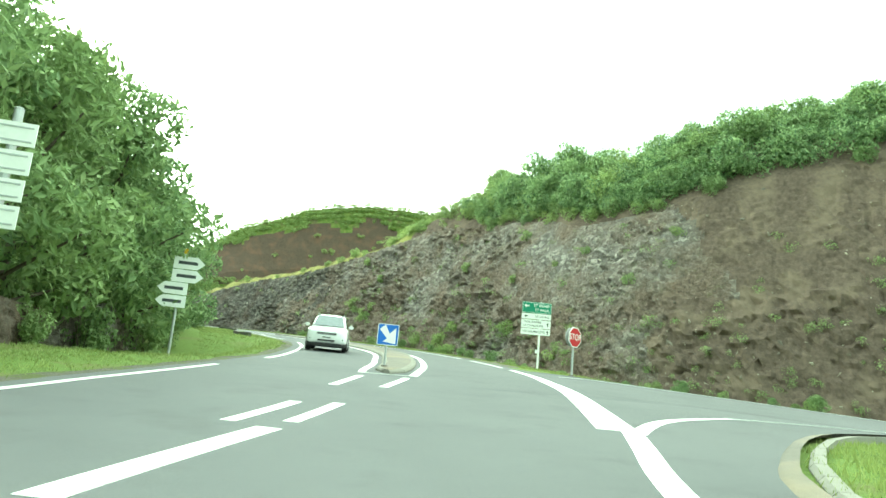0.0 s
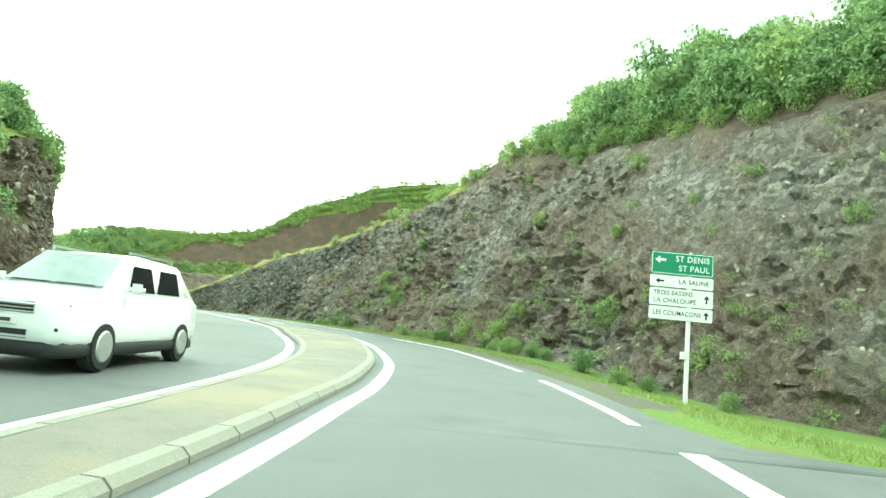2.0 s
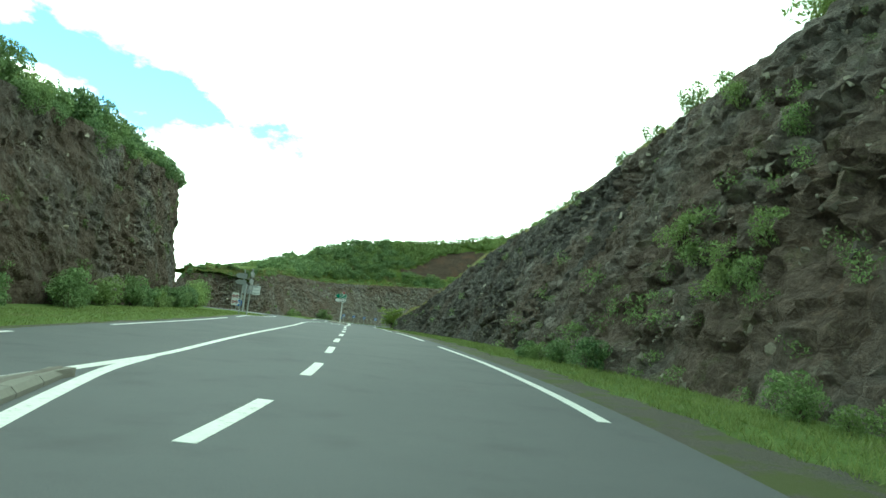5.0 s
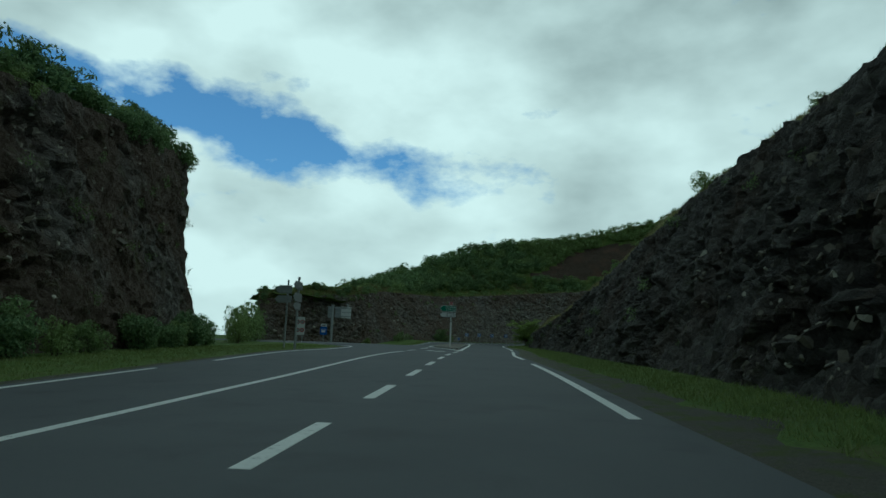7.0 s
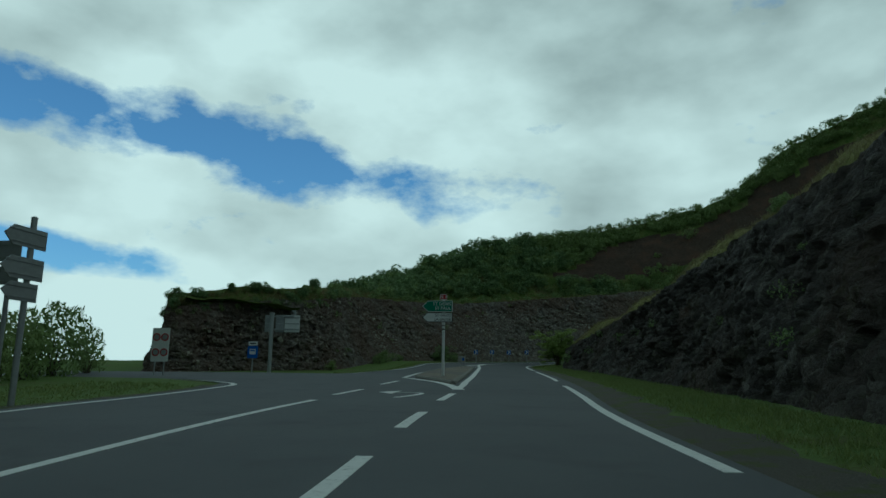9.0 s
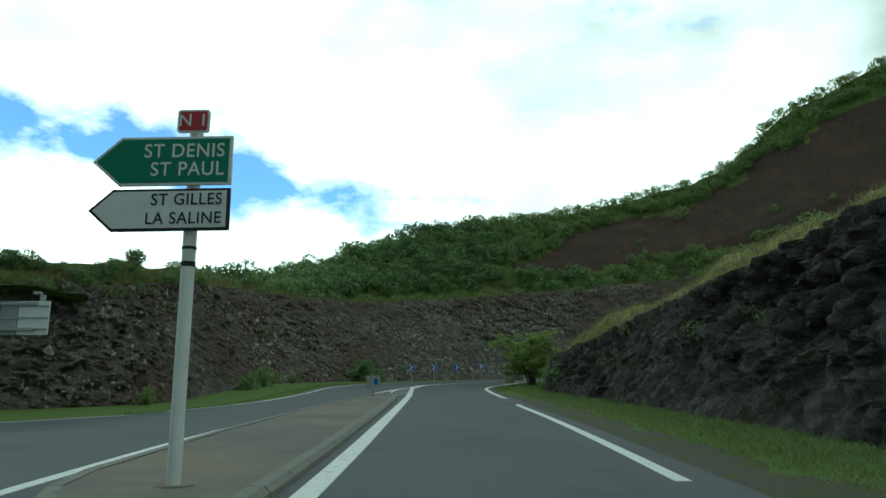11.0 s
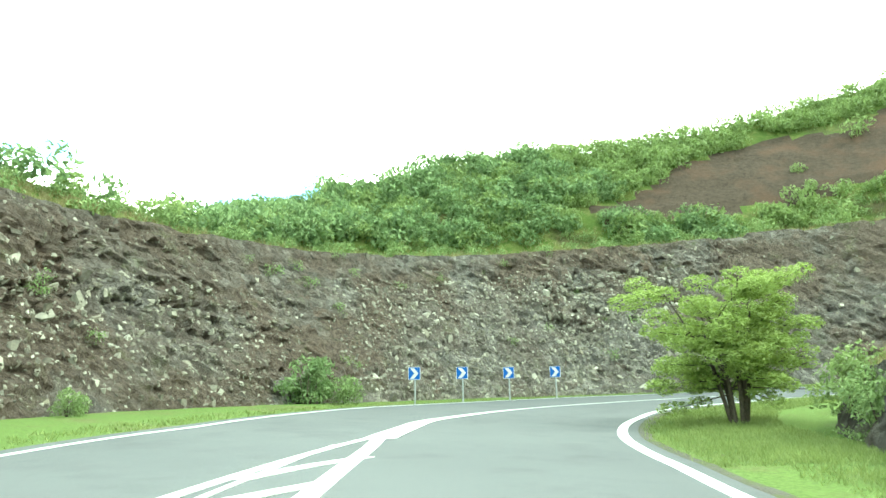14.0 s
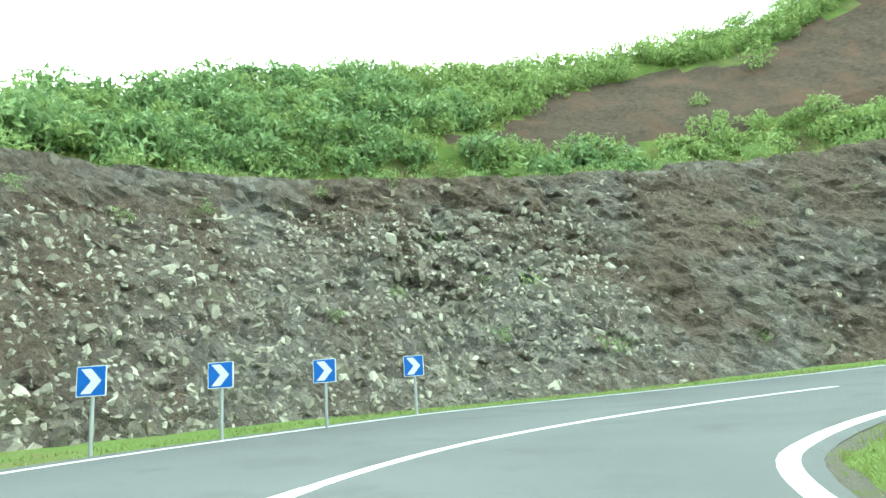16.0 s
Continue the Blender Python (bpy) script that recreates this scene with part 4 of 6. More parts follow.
island("traffic_island", [(20.2, 2.9), (20.5, 3.15), (21, 3.32), (22, 3.4), (28, 3.6), (31, 3.52), (35, 3.44), (39.2, 3.56), (45, 3.96), (52, 4.69), (54.5, 4.9), (57.5, 5.0), (63.2, 4.9), (67.5, 4.96), (69.4, 4.96)],
       [(20.2, 2.8), (20.5, 2.58), (21, 2.44), (22, 2.38), (26.4, 2.3), (32.3, 2.02), (35, 1.84), (40, 1.74), (43.5, 1.77), (50, 1.84), (54, 2.0), (56, 2.02), (58.4, 2.06), (60, 2.25), (61.8, 2.68), (63.1, 3.15), (64.5, 3.6), (66.1, 4.05), (68, 4.52), (69.4, 4.84)],
       "long low island of stained pale concrete with kerb stones")
island("traffic_island", [(137.2, 2.1), (138.5, 2.6), (140, 3.25), (141.2, 3.9), (142.4, 4.4), (148, 4.52), (155, 4.35), (158.5, 4.08), (161.5, 3.68), (164.6, 3.4), (167.4, 3.0)],
       [(137.2, 1.98), (138.5, 2.05), (140, 2.12), (150, 2.3), (158, 2.28), (164, 2.2), (167.4, 2.3)],
       "long tapering raised island of grey concrete with kerb stones")
# the kerb round the grass corner of the side road, on a concrete edge strip
corner = thing("kerb_edging", Matrix.Identity(4), "curved concrete kerb edging round a grass corner", "kerb")
lay_kerb([surf(s, d, -0.07) for s, d in ((18.6, -16.5), (17.6, -12.2), (16.4, -9.7), (15.2, -8.1), (13.9, -6.7), (12.3, -5.6), (10.7, -4.7), (9, -3.9), (7, -3.3), (2, -2.8), (-5, -2.55))], corner)
# low dark drain wall in the grass of the first bend
drain = thing("drain_wall", Matrix.Identity(4), "low dark mossy concrete drain wall in grass", "drain")
line = catmull([(45.5, 10.3), (47.2, 10.9), (50, 11.2), (55, 10.9), (59, 10.9), (62, 11.4)], 1.0)
v = []
for s, d in line:
    x, y = LANE.at(s, d)
    x2, y2 = LANE.at(s, d + 0.22)
    z = gz(x, y)
    h = 0.2 + 0.03 * math.sin(s * 2.1)
    v += [(x, y, z - 0.3), (x, y, z + h - 0.03), (x + (x2 - x) * 0.15, y + (y2 - y) * 0.15, z + h), (x2, y2, z + h), (x2, y2, z - 0.3)]
n = len(v) // 5
wall = mesh_ob("wall", v, grid_faces(n, 5) + [(0, 1, 2, 3, 4), tuple(5 * n - 1 - k for k in range(5))], concrete("drain_concrete", 0.07, 1.0), drain)


def on_island(x, y):
    s, d = LANE.near(np.array([[x, y]]))
    return surf(float(s[0]), float(d[0]), 0.12).z


# ---- signs along the road ----
def arrow_panel(w, h, x, z):
    """Outline of a panel whose left end is a point."""
    return [(x + w / 2, z - h / 2), (x + w / 2, z + h / 2), (x - w / 2 + h * 0.55, z + h / 2), (x - w / 2, z), (x - w / 2 + h * 0.55, z - h / 2)]


def big_direction_sign():
    t = thing("direction_sign", stand(10.25, 47.9, 2, 4.06), "green and white direction sign on a pale steel post", "road sign")
    post(t, 5.0, 0.07, WHITE)
    part("junction_box", box(bmesh.new(), (0.16, 0.12, 0.22), (-0.13, -0.02, 1.75), 0.01), WHITE, t, "small pale box on the post")
    x0 = -0.28
    for z, h, m, rows, arrow in ((4.62, 0.74, GREEN, ("S\u1d57 DENIS", "S\u1d57 PAUL"), 180), (4.04, 0.36, WHITE, ("LA SALINE",), 180),
                                 (3.54, 0.54, WHITE, ("TROIS BASSINS", "LA CHALOUPE"), 90), (3.03, 0.40, WHITE, ("LES COLIMACONS",), 90)):
        ink = WHITE if m is GREEN else BLACK
        pn = plate("panel", rounded(1.95, h, 0.05, x0, z), -0.13, -0.09, m, t, "green panel with white border" if m is GREEN else "white panel with black border")
        bw, edge = 0.018, ink
        if m is GREEN:
            for q in (rect(1.88, bw, x0, z + h / 2 - 0.04), rect(1.88, bw, x0, z - h / 2 + 0.04), rect(bw, h - 0.08, x0 - 0.94, z), rect(bw, h - 0.08, x0 + 0.94, z)):
                plate("border", q, -0.134, -0.13, edge, pn)
        for i, r in enumerate(rows):
            zz = z + (0.15 if len(rows) == 2 and m is GREEN else 0.12 if len(rows) == 2 else 0) * (1 - 2 * i)
            hh = 0.19 if m is GREEN else 0.15
            left = arrow == 90
            lettering(r.replace("\u1d57", "T"), hh, x0 + (-0.86 if left else 0.84), zz, -0.135, ink, pn, "LEFT" if left else "RIGHT", 0.92 if len(r) < 12 else 0.82)
        ax = x0 - 0.68 if arrow == 180 else x0 + 0.78
        plate("arrow", arrow_shape(0.34 if m is GREEN else 0.26, arrow, ax, z + (0.1 if m is GREEN else 0)), -0.136, -0.13, ink, pn)
    clamps(t, (4.8, 4.4, 4.04, 3.6, 3.0))


def stop_sign():
    t = thing("stop_sign", stand(9.9, 34.5, 42, 3.88), "red octagonal stop sign on a galvanised post", "road sign")
    post(t, 2.2, 0.05)
    pn = plate("panel", regular(8, 0.50, 22.5, 0, 1.78), -0.10, -0.07, WHITE, t, "white rim of the octagon")
    plate("face", regular(8, 0.455, 22.5, 0, 1.78), -0.106, -0.10, RED, pn, "red enamelled face")
    lettering("STOP", 0.30, 0, 1.78, -0.110, WHITE, pn, "CENTER", 0.82)
    plate("rear_panel", regular(20, 0.45, 0, 0.0, 1.80), 0.10, 0.13, SIGN_BACK, t, "pale round panel fixed behind")
    clamps(t, (2.0, 1.55))


def keep_right_sign():
    x, y = 1.98, 23.75
    t = thing("keep_right_sign", stand(x, y, 4, on_island(x, y)), "blue square sign with a slanting white arrow", "road sign")
    post(t, 0.95, 0.035)
    pn = plate("panel", rounded(0.66, 0.66, 0.03, 0.02, 0.98), -0.075, -0.05, WHITE, t, "white rim of the square panel")
    plate("face", rounded(0.62, 0.62, 0.03, 0.02, 0.98), -0.081, -0.075, BLUE, pn, "blue enamelled face")
    pts = [(-0.27, 0.16), (-0.10, 0.30), (0.05, 0.04), (0.24, 0.22), (0.25, -0.28), (-0.14, -0.22), (-0.02, -0.12)]
    plate("arrow", [(0.02 + a, 0.98 + b) for a, b in pts], -0.086, -0.081, WHITE, pn, "broad white arrow")
    clamps(t, (1.1, 0.85))


def arrow_signpost(x, y, yaw, h, panels, label, z=None, back=False, r=0.055, tip=False, pale=False):
    """A post with several pointed panels. panels: (z, width, height, way to the tip)."""
    t = thing("signpost", stand(x, y, yaw, z), label, "road sign")
    post(t, h, r)
    for z0, w, ph, way in panels:
        out = [(way * px, pz) for px, pz in arrow_panel(w, ph, -0.25, z0)]
        pn = plate("arrow_panel", out, -0.09, -0.055, SIGN_BACK if back and not pale else WHITE, t, "bare grey back of an arrow panel" if back else "white pointed panel with a dark line of writing")
        if not back:
            plate("writing", rect(w * 0.62, ph * 0.26, way * -0.2, z0), -0.094, -0.09, plain_dark, pn)
        else:
            for k in (-0.3, 0.3):
                plate("stiffener", rect(w * 0.86, 0.03, way * -0.22, z0 + k * ph), -0.105, -0.09, GALV, pn)
    if tip:
        part("marker", box(bmesh.new(), (0.16, 0.05, 0.22), (0.05, -0.06, h + 0.02), 0.01), YELLOW, t, "small yellow marker plate")
    clamps(t, [p[0] for p in panels])
    return t


plain_dark = plain("dark_lettering", (0.05, 0.055, 0.06), 0.6)


def round_back_sign():
    t = thing("round_sign", stand(-21.2, 69.0, 28), "back of a round sign, pale grey metal, on a post", "road sign")
    post(t, 1.95, 0.045)
    plate("disc", regular(32, 0.46, 0, 0, 1.62), 0.05, 0.075, WHITE, t, "pale round panel")
    plate("bracket", rect(0.36, 0.06, 0, 1.78), 0.02, 0.05, GALV, t)
    plate("bracket", rect(0.36, 0.06, 0, 1.46), 0.02, 0.05, GALV, t)


def gantry_sign():
    t = thing("large_sign", stand(-75.3, 133.5, 40), "back of a large pale sign on a stout grey post", "road sign")
    for x, r in ((-0.75, 0.14), (0.85, 0.10)):
        p = part("post", tube(bmesh.new(), r, -0.2 if x < 0 else 3.0, 4.3 if x < 0 else 4.5, (x, 0), 16), GALV, t, "stout galvanised post")
        part("post_cap", box(bmesh.new(), (r * 2.4, r * 2.4, 0.10), (x, 0, 4.34 if x < 0 else 4.52), 0.01), GALV, p)
        if x > 0:
            p.data.transform(Matrix.Translation((0, 0.4, 0)))
    for x, w in ((-1.02, 0.55), (-0.18, 0.62), (0.72, 1.1)):
        pn = plate("panel", rect(w, 1.25, x, 3.62), 0.12, 0.17, WHITE if x > 0 else SIGN_BACK, t, "bare back of a sign panel")
        for z in (3.2, 3.62, 4.05):
            plate("rail", rect(w * 0.96, 0.06, x, z), 0.09, 0.12, GALV, pn)
    plate("cross_rail", rect(1.9, 0.10, -0.1, 4.15), 0.02, 0.09, GALV, t)
    plate("cross_rail", rect(1.9, 0.10, -0.1, 3.2), 0.02, 0.09, GALV, t)


def bus_sign():
    t = thing("bus_stop_sign", stand(-73.9, 130.25, 40), "blue square bus stop sign under a small white plate", "road sign")
    post(t, 2.25, 0.04)
    pn = plate("panel", rounded(0.7, 0.82, 0.04, 0, 1.62), -0.08, -0.05, BLUE, t, "blue panel")
    plate("pictogram", rounded(0.42, 0.36, 0.05, 0, 1.64), -0.086, -0.08, WHITE, pn, "white block of the bus symbol")
    plate("pictogram", rect(0.30, 0.10, 0, 1.72), -0.090, -0.086, BLUE, pn)
    plate("top_plate", rect(0.62, 0.26, 0, 2.2), -0.08, -0.05, WHITE, t, "small white plate")
    plate("writing", rect(0.4, 0.09, 0, 2.2), -0.085, -0.08, plain_dark, t)


def notice_sign():
    t = thing("restriction_sign", stand(-61.4, 117.4, 40), "pale panel with four round red-rimmed signs on two posts", "road sign")
    for x in (-0.2, 0.2):
        part("post", tube(bmesh.new(), 0.03, -0.1, 2.05, (x, 0)), GALV, t, "thin galvanised post")
    pn = plate("panel", rounded(0.74, 1.42, 0.05, 0, 1.34), -0.06, -0.03, WHITE, t, "pale tall panel")
    for x in (-0.175, 0.175):
        for z in (1.66, 1.02):
            d = plate("disc", regular(24, 0.165, 0, x, z), -0.066, -0.06, RED, pn, "red rim of a round sign")
            plate("face", regular(24, 0.115, 0, x, z), -0.072, -0.066, SIGN_BACK, d, "grey face of a round sign")


def green_arrow_sign():
    x, y = -53.3, 126.4
    t = thing("direction_sign", stand(x, y, 36, on_island(x, y) - 0.02), "green and white arrow signs on a tall pale post", "road sign")
    post(t, 3.55, 0.065, WHITE)
    x0 = -0.28
    for z, h, m, rows in ((3.10, 0.50, GREEN, ("ST DENIS", "ST PAUL")), (2.60, 0.42, WHITE, ("ST GILLES", "LA SALINE"))):
        ink = WHITE if m is GREEN else BLACK
        pn = plate("arrow_panel", arrow_panel(1.38, h, x0, z), -0.12, -0.085, ink, t, "pointed panel rim")
        plate("face", arrow_panel(1.31, h - 0.05, x0 + 0.005, z), -0.126, -0.12, m, pn, "green enamelled face" if m is GREEN else "white enamelled face")
        for i, r in enumerate(rows):
            lettering(r, 0.145 if m is GREEN else 0.12, x0 + 0.62, z + 0.095 * (1 - 2 * i), -0.130, ink, pn, "RIGHT", 0.92)
    top = plate("route_plate", rounded(0.32, 0.24, 0.03, 0.0, 3.52), -0.11, -0.085, WHITE, t, "small white-rimmed red route plate")
    plate("face", rounded(0.28, 0.20, 0.02, 0.0, 3.52), -0.116, -0.11, RED, top)
    lettering("N 1", 0.13, 0, 3.52, -0.12, WHITE, top)
    part("band", tube(bmesh.new(), 0.07, 2.05, 2.10), BLACK, t, "thin black band")
    part("band", tube(bmesh.new(), 0.07, 2.22, 2.25), BLACK, t)


def box_sign():
    x, y = -66.1, 143.07
    t = thing("square_sign", stand(x, y, 36, on_island(x, y) - 0.02), "back of a square sign, cream grey, with a blue patch", "road sign")
    post(t, 0.78, 0.03)
    pn = plate("panel", rounded(0.54, 0.46, 0.02, 0, 0.58), 0.035, 0.06, concrete("cream_sign_back", 0.42, 1.02), t, "cream grey square panel")
    plate("rail", rect(0.48, 0.035, 0, 0.74), 0.025, 0.035, GALV, pn)
    plate("blue_patch", rounded(0.18, 0.20, 0.04, 0.09, 0.57), 0.028, 0.035, BLUE, pn, "blue patch")


def chevron_sign():
    x, y = -86.05, 169.75
    t = thing("chevron_sign", stand(x, y, 24), "small square blue and white bend marker on a thin post", "road sign", "bend markers")
    post(t, 1.45, 0.035)
    pn = plate("panel", rounded(0.52, 0.52, 0.02, 0, 1.30), -0.07, -0.045, WHITE, t, "white panel")
    plate("face", rounded(0.49, 0.49, 0.02, 0, 1.30), -0.074, -0.07, BLUE, pn, "blue face")
    plate("chevron", [(-0.06 + a, 1.30 + b) for a, b in ((-0.12, 0.21), (0.06, 0.21), (0.24, 0), (0.06, -0.21), (-0.12, -0.21), (0.06, 0))], -0.079, -0.074, WHITE, pn, "white chevron")
    for (x2, y2), yaw in (((-85.45, 172.2), 21), ((-84.5, 174.4), 18), ((-83.8, 177.3), 14)):
        copy_thing(t, stand(x2, y2, yaw))


big_direction_sign()
stop_sign()
keep_right_sign()
arrow_signpost(-6.95, 29.7, 14, 4.55, [(4.1, 1.2, 0.5, -1), (3.56, 1.2, 0.5, -1), (3.04, 1.15, 0.48, 1), (2.52, 1.15, 0.48, 1)], "post with four white arrow panels beside trees", tip=True)
arrow_signpost(-5.15, 15.0, 14, 4.95, [(4.42, 1.35, 0.48, 1), (3.84, 1.35, 0.48, 1), (3.28, 1.3, 0.44, 1), (2.74, 1.3, 0.46, 1)], "tall grey post with four pale panels", back=True, r=0.09, pale=True)
round_back_sign()
arrow_signpost(-50.4, 108.5, 118, 4.35, [(3.84, 1.2, 0.46, 1), (3.12, 1.2, 0.5, 1), (2.58, 1.0, 0.42, 1)], "post with three grey arrow panels seen edgewise", back=True, r=0.07)
arrow_signpost(-51.3, 108.4, 36, 4.15, [(3.58, 1.05, 0.5, 1), (2.98, 1.05, 0.44, 1)], "post with two dark grey arrow panels", back=True, r=0.055)
gantry_sign()
bus_sign()
notice_sign()
green_arrow_sign()
box_sign()
chevron_sign()

# ---- plants ----
def fast_mesh(name, verts, polys, mat, parent=None):
    """A mesh from arrays of places and of equal-sided faces."""
    v, f = np.asarray(verts, np.float32), np.asarray(polys, np.int32)
    me = bpy.data.meshes.new(name)
    me.vertices.add(len(v))
    me.vertices.foreach_set("co", v.ravel())
    k = f.shape[1]
    me.loops.add(f.size)
    me.loops.foreach_set("vertex_index", f.ravel())
    me.polygons.add(len(f))
    me.polygons.foreach_set("loop_start", np.arange(0, f.size, k, dtype=np.int32))
    me.materials.append(mat)
    me.update(calc_edges=True)
    me.shade_flat()
    ob = new(name, me)
    ob.parent = parent
    return ob


def unit(a):
    return a / np.maximum(np.linalg.norm(a, axis=-1, keepdims=True), 1e-6)


def leaf_cloud(rng, n, blobs, size, droop=0.25):
    """n small folded leaves on the skins of some round clumps: places of four corners each."""
    c = np.array([b[0] for b in blobs], float)
    r = np.array([b[1] for b in blobs], float)
    i = rng.choice(len(r), n, p=r ** 2 / (r ** 2).sum())
    d = unit(rng.normal(size=(n, 3)) + np.array([0, 0, 0.25]))
    p = c[i] + d * (r[i] * rng.uniform(0.55, 1.12, n) ** 0.7)[:, None] * np.array([1, 1, 0.85])
    nrm = unit(d * 0.8 + rng.normal(size=(n, 3)) * 0.75 + np.array([0, 0, 0.35]))
    a = unit(np.cross(nrm, rng.normal(size=(n, 3))))
    b = np.cross(nrm, a)
    s = size * rng.uniform(0.6, 1.35, n)[:, None]
    a = a - np.array([0, 0, droop])
    q = np.stack([p - a * s, p - b * s * 0.42 + nrm * s * 0.12, p + a * s, p + b * s * 0.42 + nrm * s * 0.12], 1)
    return q


def clumps(rng, n, rad, flat=0.75, core=0.5):
    out = []
    for _ in range(n):
        d = unit(rng.normal(size=3))
        out.append((np.array([d[0] * rad * rng.uniform(0.2, 0.75), d[1] * rad * rng.uniform(0.2, 0.75), rad * flat * (0.75 + d[2] * 0.55)]), rad * core * rng.uniform(0.55, 1.1)))
    return out


def quads(n):
    return np.arange(4 * n, dtype=np.int32).reshape(n, 4)


def twig_tris(rng, n, rad, height):
    """Bare stems under a bush, as thin tapering spikes."""
    v, f = [], []
    for _ in range(n):
        a = rng.uniform(0, 6.283)
        tip = np.array([math.cos(a) * rad * rng.uniform(0.1, 0.6), math.sin(a) * rad * rng.uniform(0.1, 0.6), height * rng.uniform(0.5, 0.9)])
        w = rad * 0.025
        k = len(v)
        v += [(-w, -w, -0.2), (w, -w, -0.2), (0, w, -0.2), tuple(tip)]
        f += [(k, k + 1, k + 3), (k + 1, k + 2, k + 3), (k + 2, k, k + 3)]
    return v, f


def bush_kind(seed, rad, leaves, size, mat, flat=0.75, n=11, core=0.5):
    rng = np.random.default_rng(seed)
    q = leaf_cloud(rng, leaves, clumps(rng, n, rad, flat, core), size)
    crown = fast_mesh("foliage", q.reshape(-1, 3), quads(leaves), mat)
    sv, sf = twig_tris(rng, 9, rad, rad * flat * 1.4)
    stems = fast_mesh("stem", sv, sf, BARK)
    me = (crown.data, stems.data)
    bpy.data.objects.remove(crown)
    bpy.data.objects.remove(stems)
    return me


BUSHES = [bush_kind(11 + k, 1.0, 2200, 0.066, LEAF, 0.85, 24, 0.36) for k in range(5)]
LIGHT_BUSHES = [bush_kind(31 + k, 1.0, 1600, 0.058, LEAF_LIGHT, 0.8, 16, 0.38) for k in range(3)]
_plant_rng = np.random.default_rng(5)


def bush(x, y, z, r, kinds, label, group, tall=1.0):
    foliage, stems = kinds[int(_plant_rng.integers(len(kinds)))]
    t = thing("bush", pose(x, y, z, 0, 0, float(_plant_rng.uniform(0, 360))) @ Matrix.Diagonal((r, r, r * tall, 1)), label, "bush", group)
    for nm, me in (("foliage", foliage), ("stem", stems)):
        o = new(nm, me)
        o.parent = t
    return t


def grid_place(name, u, j):
    us, g = GRIDS[name]
    i = int(np.clip(np.searchsorted(us, u), 0, len(us) - 1))
    return g[i, int(np.clip(j, 0, g.shape[1] - 1))]


def on_slope(name, u, j):
    """A random place within one patch of a slope."""
    a, b, c = grid_place(name, u, j), grid_place(name, u, j + 1), grid_place(name, u + 0.6, j)
    return a + (b - a) * _plant_rng.random() + (c - a) * _plant_rng.random()


rng = np.random.default_rng(21)
_rs_of_u = lambda u: float(np.interp(u, RIGHT_FOOT.s, _lane_s))
for uu, col, r in ((55, 2, 2.5), (58, 4, 2.8), (60.5, 2, 2.6), (62.5, 5, 3.0), (65, 3, 2.7), (67.5, 5, 2.6), (69, 2, 1.9)):
    p = grid_place("hillside_right", uu, col)
    bush(p[0], p[1], p[2] - 0.5, r, BUSHES, "tall dense green bush above the rock cutting", "bushes on the brow", 1.1)
# hedge of bushes on the brow of the right cutting
u = 2.0
while u < 84:
    s = _rs_of_u(u)
    if s < 68:
        for col, chance in ((0, 0.4), (3, 0.95), (6, 0.95), (9, 0.8), (11, 0.5)):
            if rng.random() < chance:
                p = grid_place("hillside_right", u + rng.uniform(-1.6, 1.6), col)
                r = rng.uniform(1.0, 1.7) if col == 0 else rng.uniform(1.5, 2.7)
                bush(p[0], p[1], p[2] - 0.3 * r, r, BUSHES if rng.random() < 0.75 else LIGHT_BUSHES, "dense green bush on the brow of the rock cutting", "bushes on the brow", rng.uniform(0.85, 1.2))
    u += 3.2
for u, col, r in ((69, 4, 1.7), (71, 2, 1.6), (73, 4, 1.5), (75, 2, 1.5), (77, 4, 1.3), (79, 2, 1.1), (81, 3, 1.0), (84, 3, 0.8), (88, 1, 0.9), (90.5, 2, 1.0), (93.5, 1, 0.8), (97, 2, 0.75), (104, 2, 0.7), (112, 1, 0.6), (123, 2, 0.9), (141, 2, 0.6), (150, 8, 1.6), (158, 8, 1.7), (163, 7, 1.3), (170, 8, 1.5), (176, 9, 1.5)):
    p = grid_place("hillside_right", u, col)
    bush(p[0], p[1], p[2] - 0.15, r, LIGHT_BUSHES, "light green shrub on the grassy brow", "shrubs on the brow")
# shrubs hanging from the right face
for x, y, z, r in ((-6.6, 82.4, 11.7, 1.0), (-4.9, 80.2, 10.5, 1.0), (-5.2, 79.8, 9.8, 0.8), (-3.9, 79.1, 11.2, 0.8), (-6.0, 81.7, 10.9, 0.8),
                   (-4.4, 78.9, 10.0, 0.7), (-3.5, 81.3, 14.7, 0.8), (-5.5, 84.8, 17.0, 0.8), (5.8, 69.1, 14.7, 0.8), (9.9, 62.4, 12.8, 0.7),
                   (9.3, 59.7, 8.1, 1.0), (10.9, 63.6, 17.0, 0.9), (12.7, 58.3, 13.7, 0.5), (17.2, 51.7, 11.6, 0.8), (20.5, 51.5, 15.5, 0.8),
                   (14.8, 56.2, 14.6, 0.6)):
    bush(x, y, z - 0.3 * r, r, LIGHT_BUSHES, "bright green shrub hanging from the rock face", "shrubs in the rock")
for x, y, z, r in ((1.6, 69.9, 7.0, 1.1), (3.9, 67.4, 7.2, 1.3), (2.6, 68.7, 6.8, 0.8), (4.8, 66.9, 8.5, 0.9), (12.2, 53.7, 5.9, 1.0)):
    bush(x, y, z - 0.4 * r, r, LIGHT_BUSHES, "leafy green shrub low on the rock face", "shrubs in the rock")
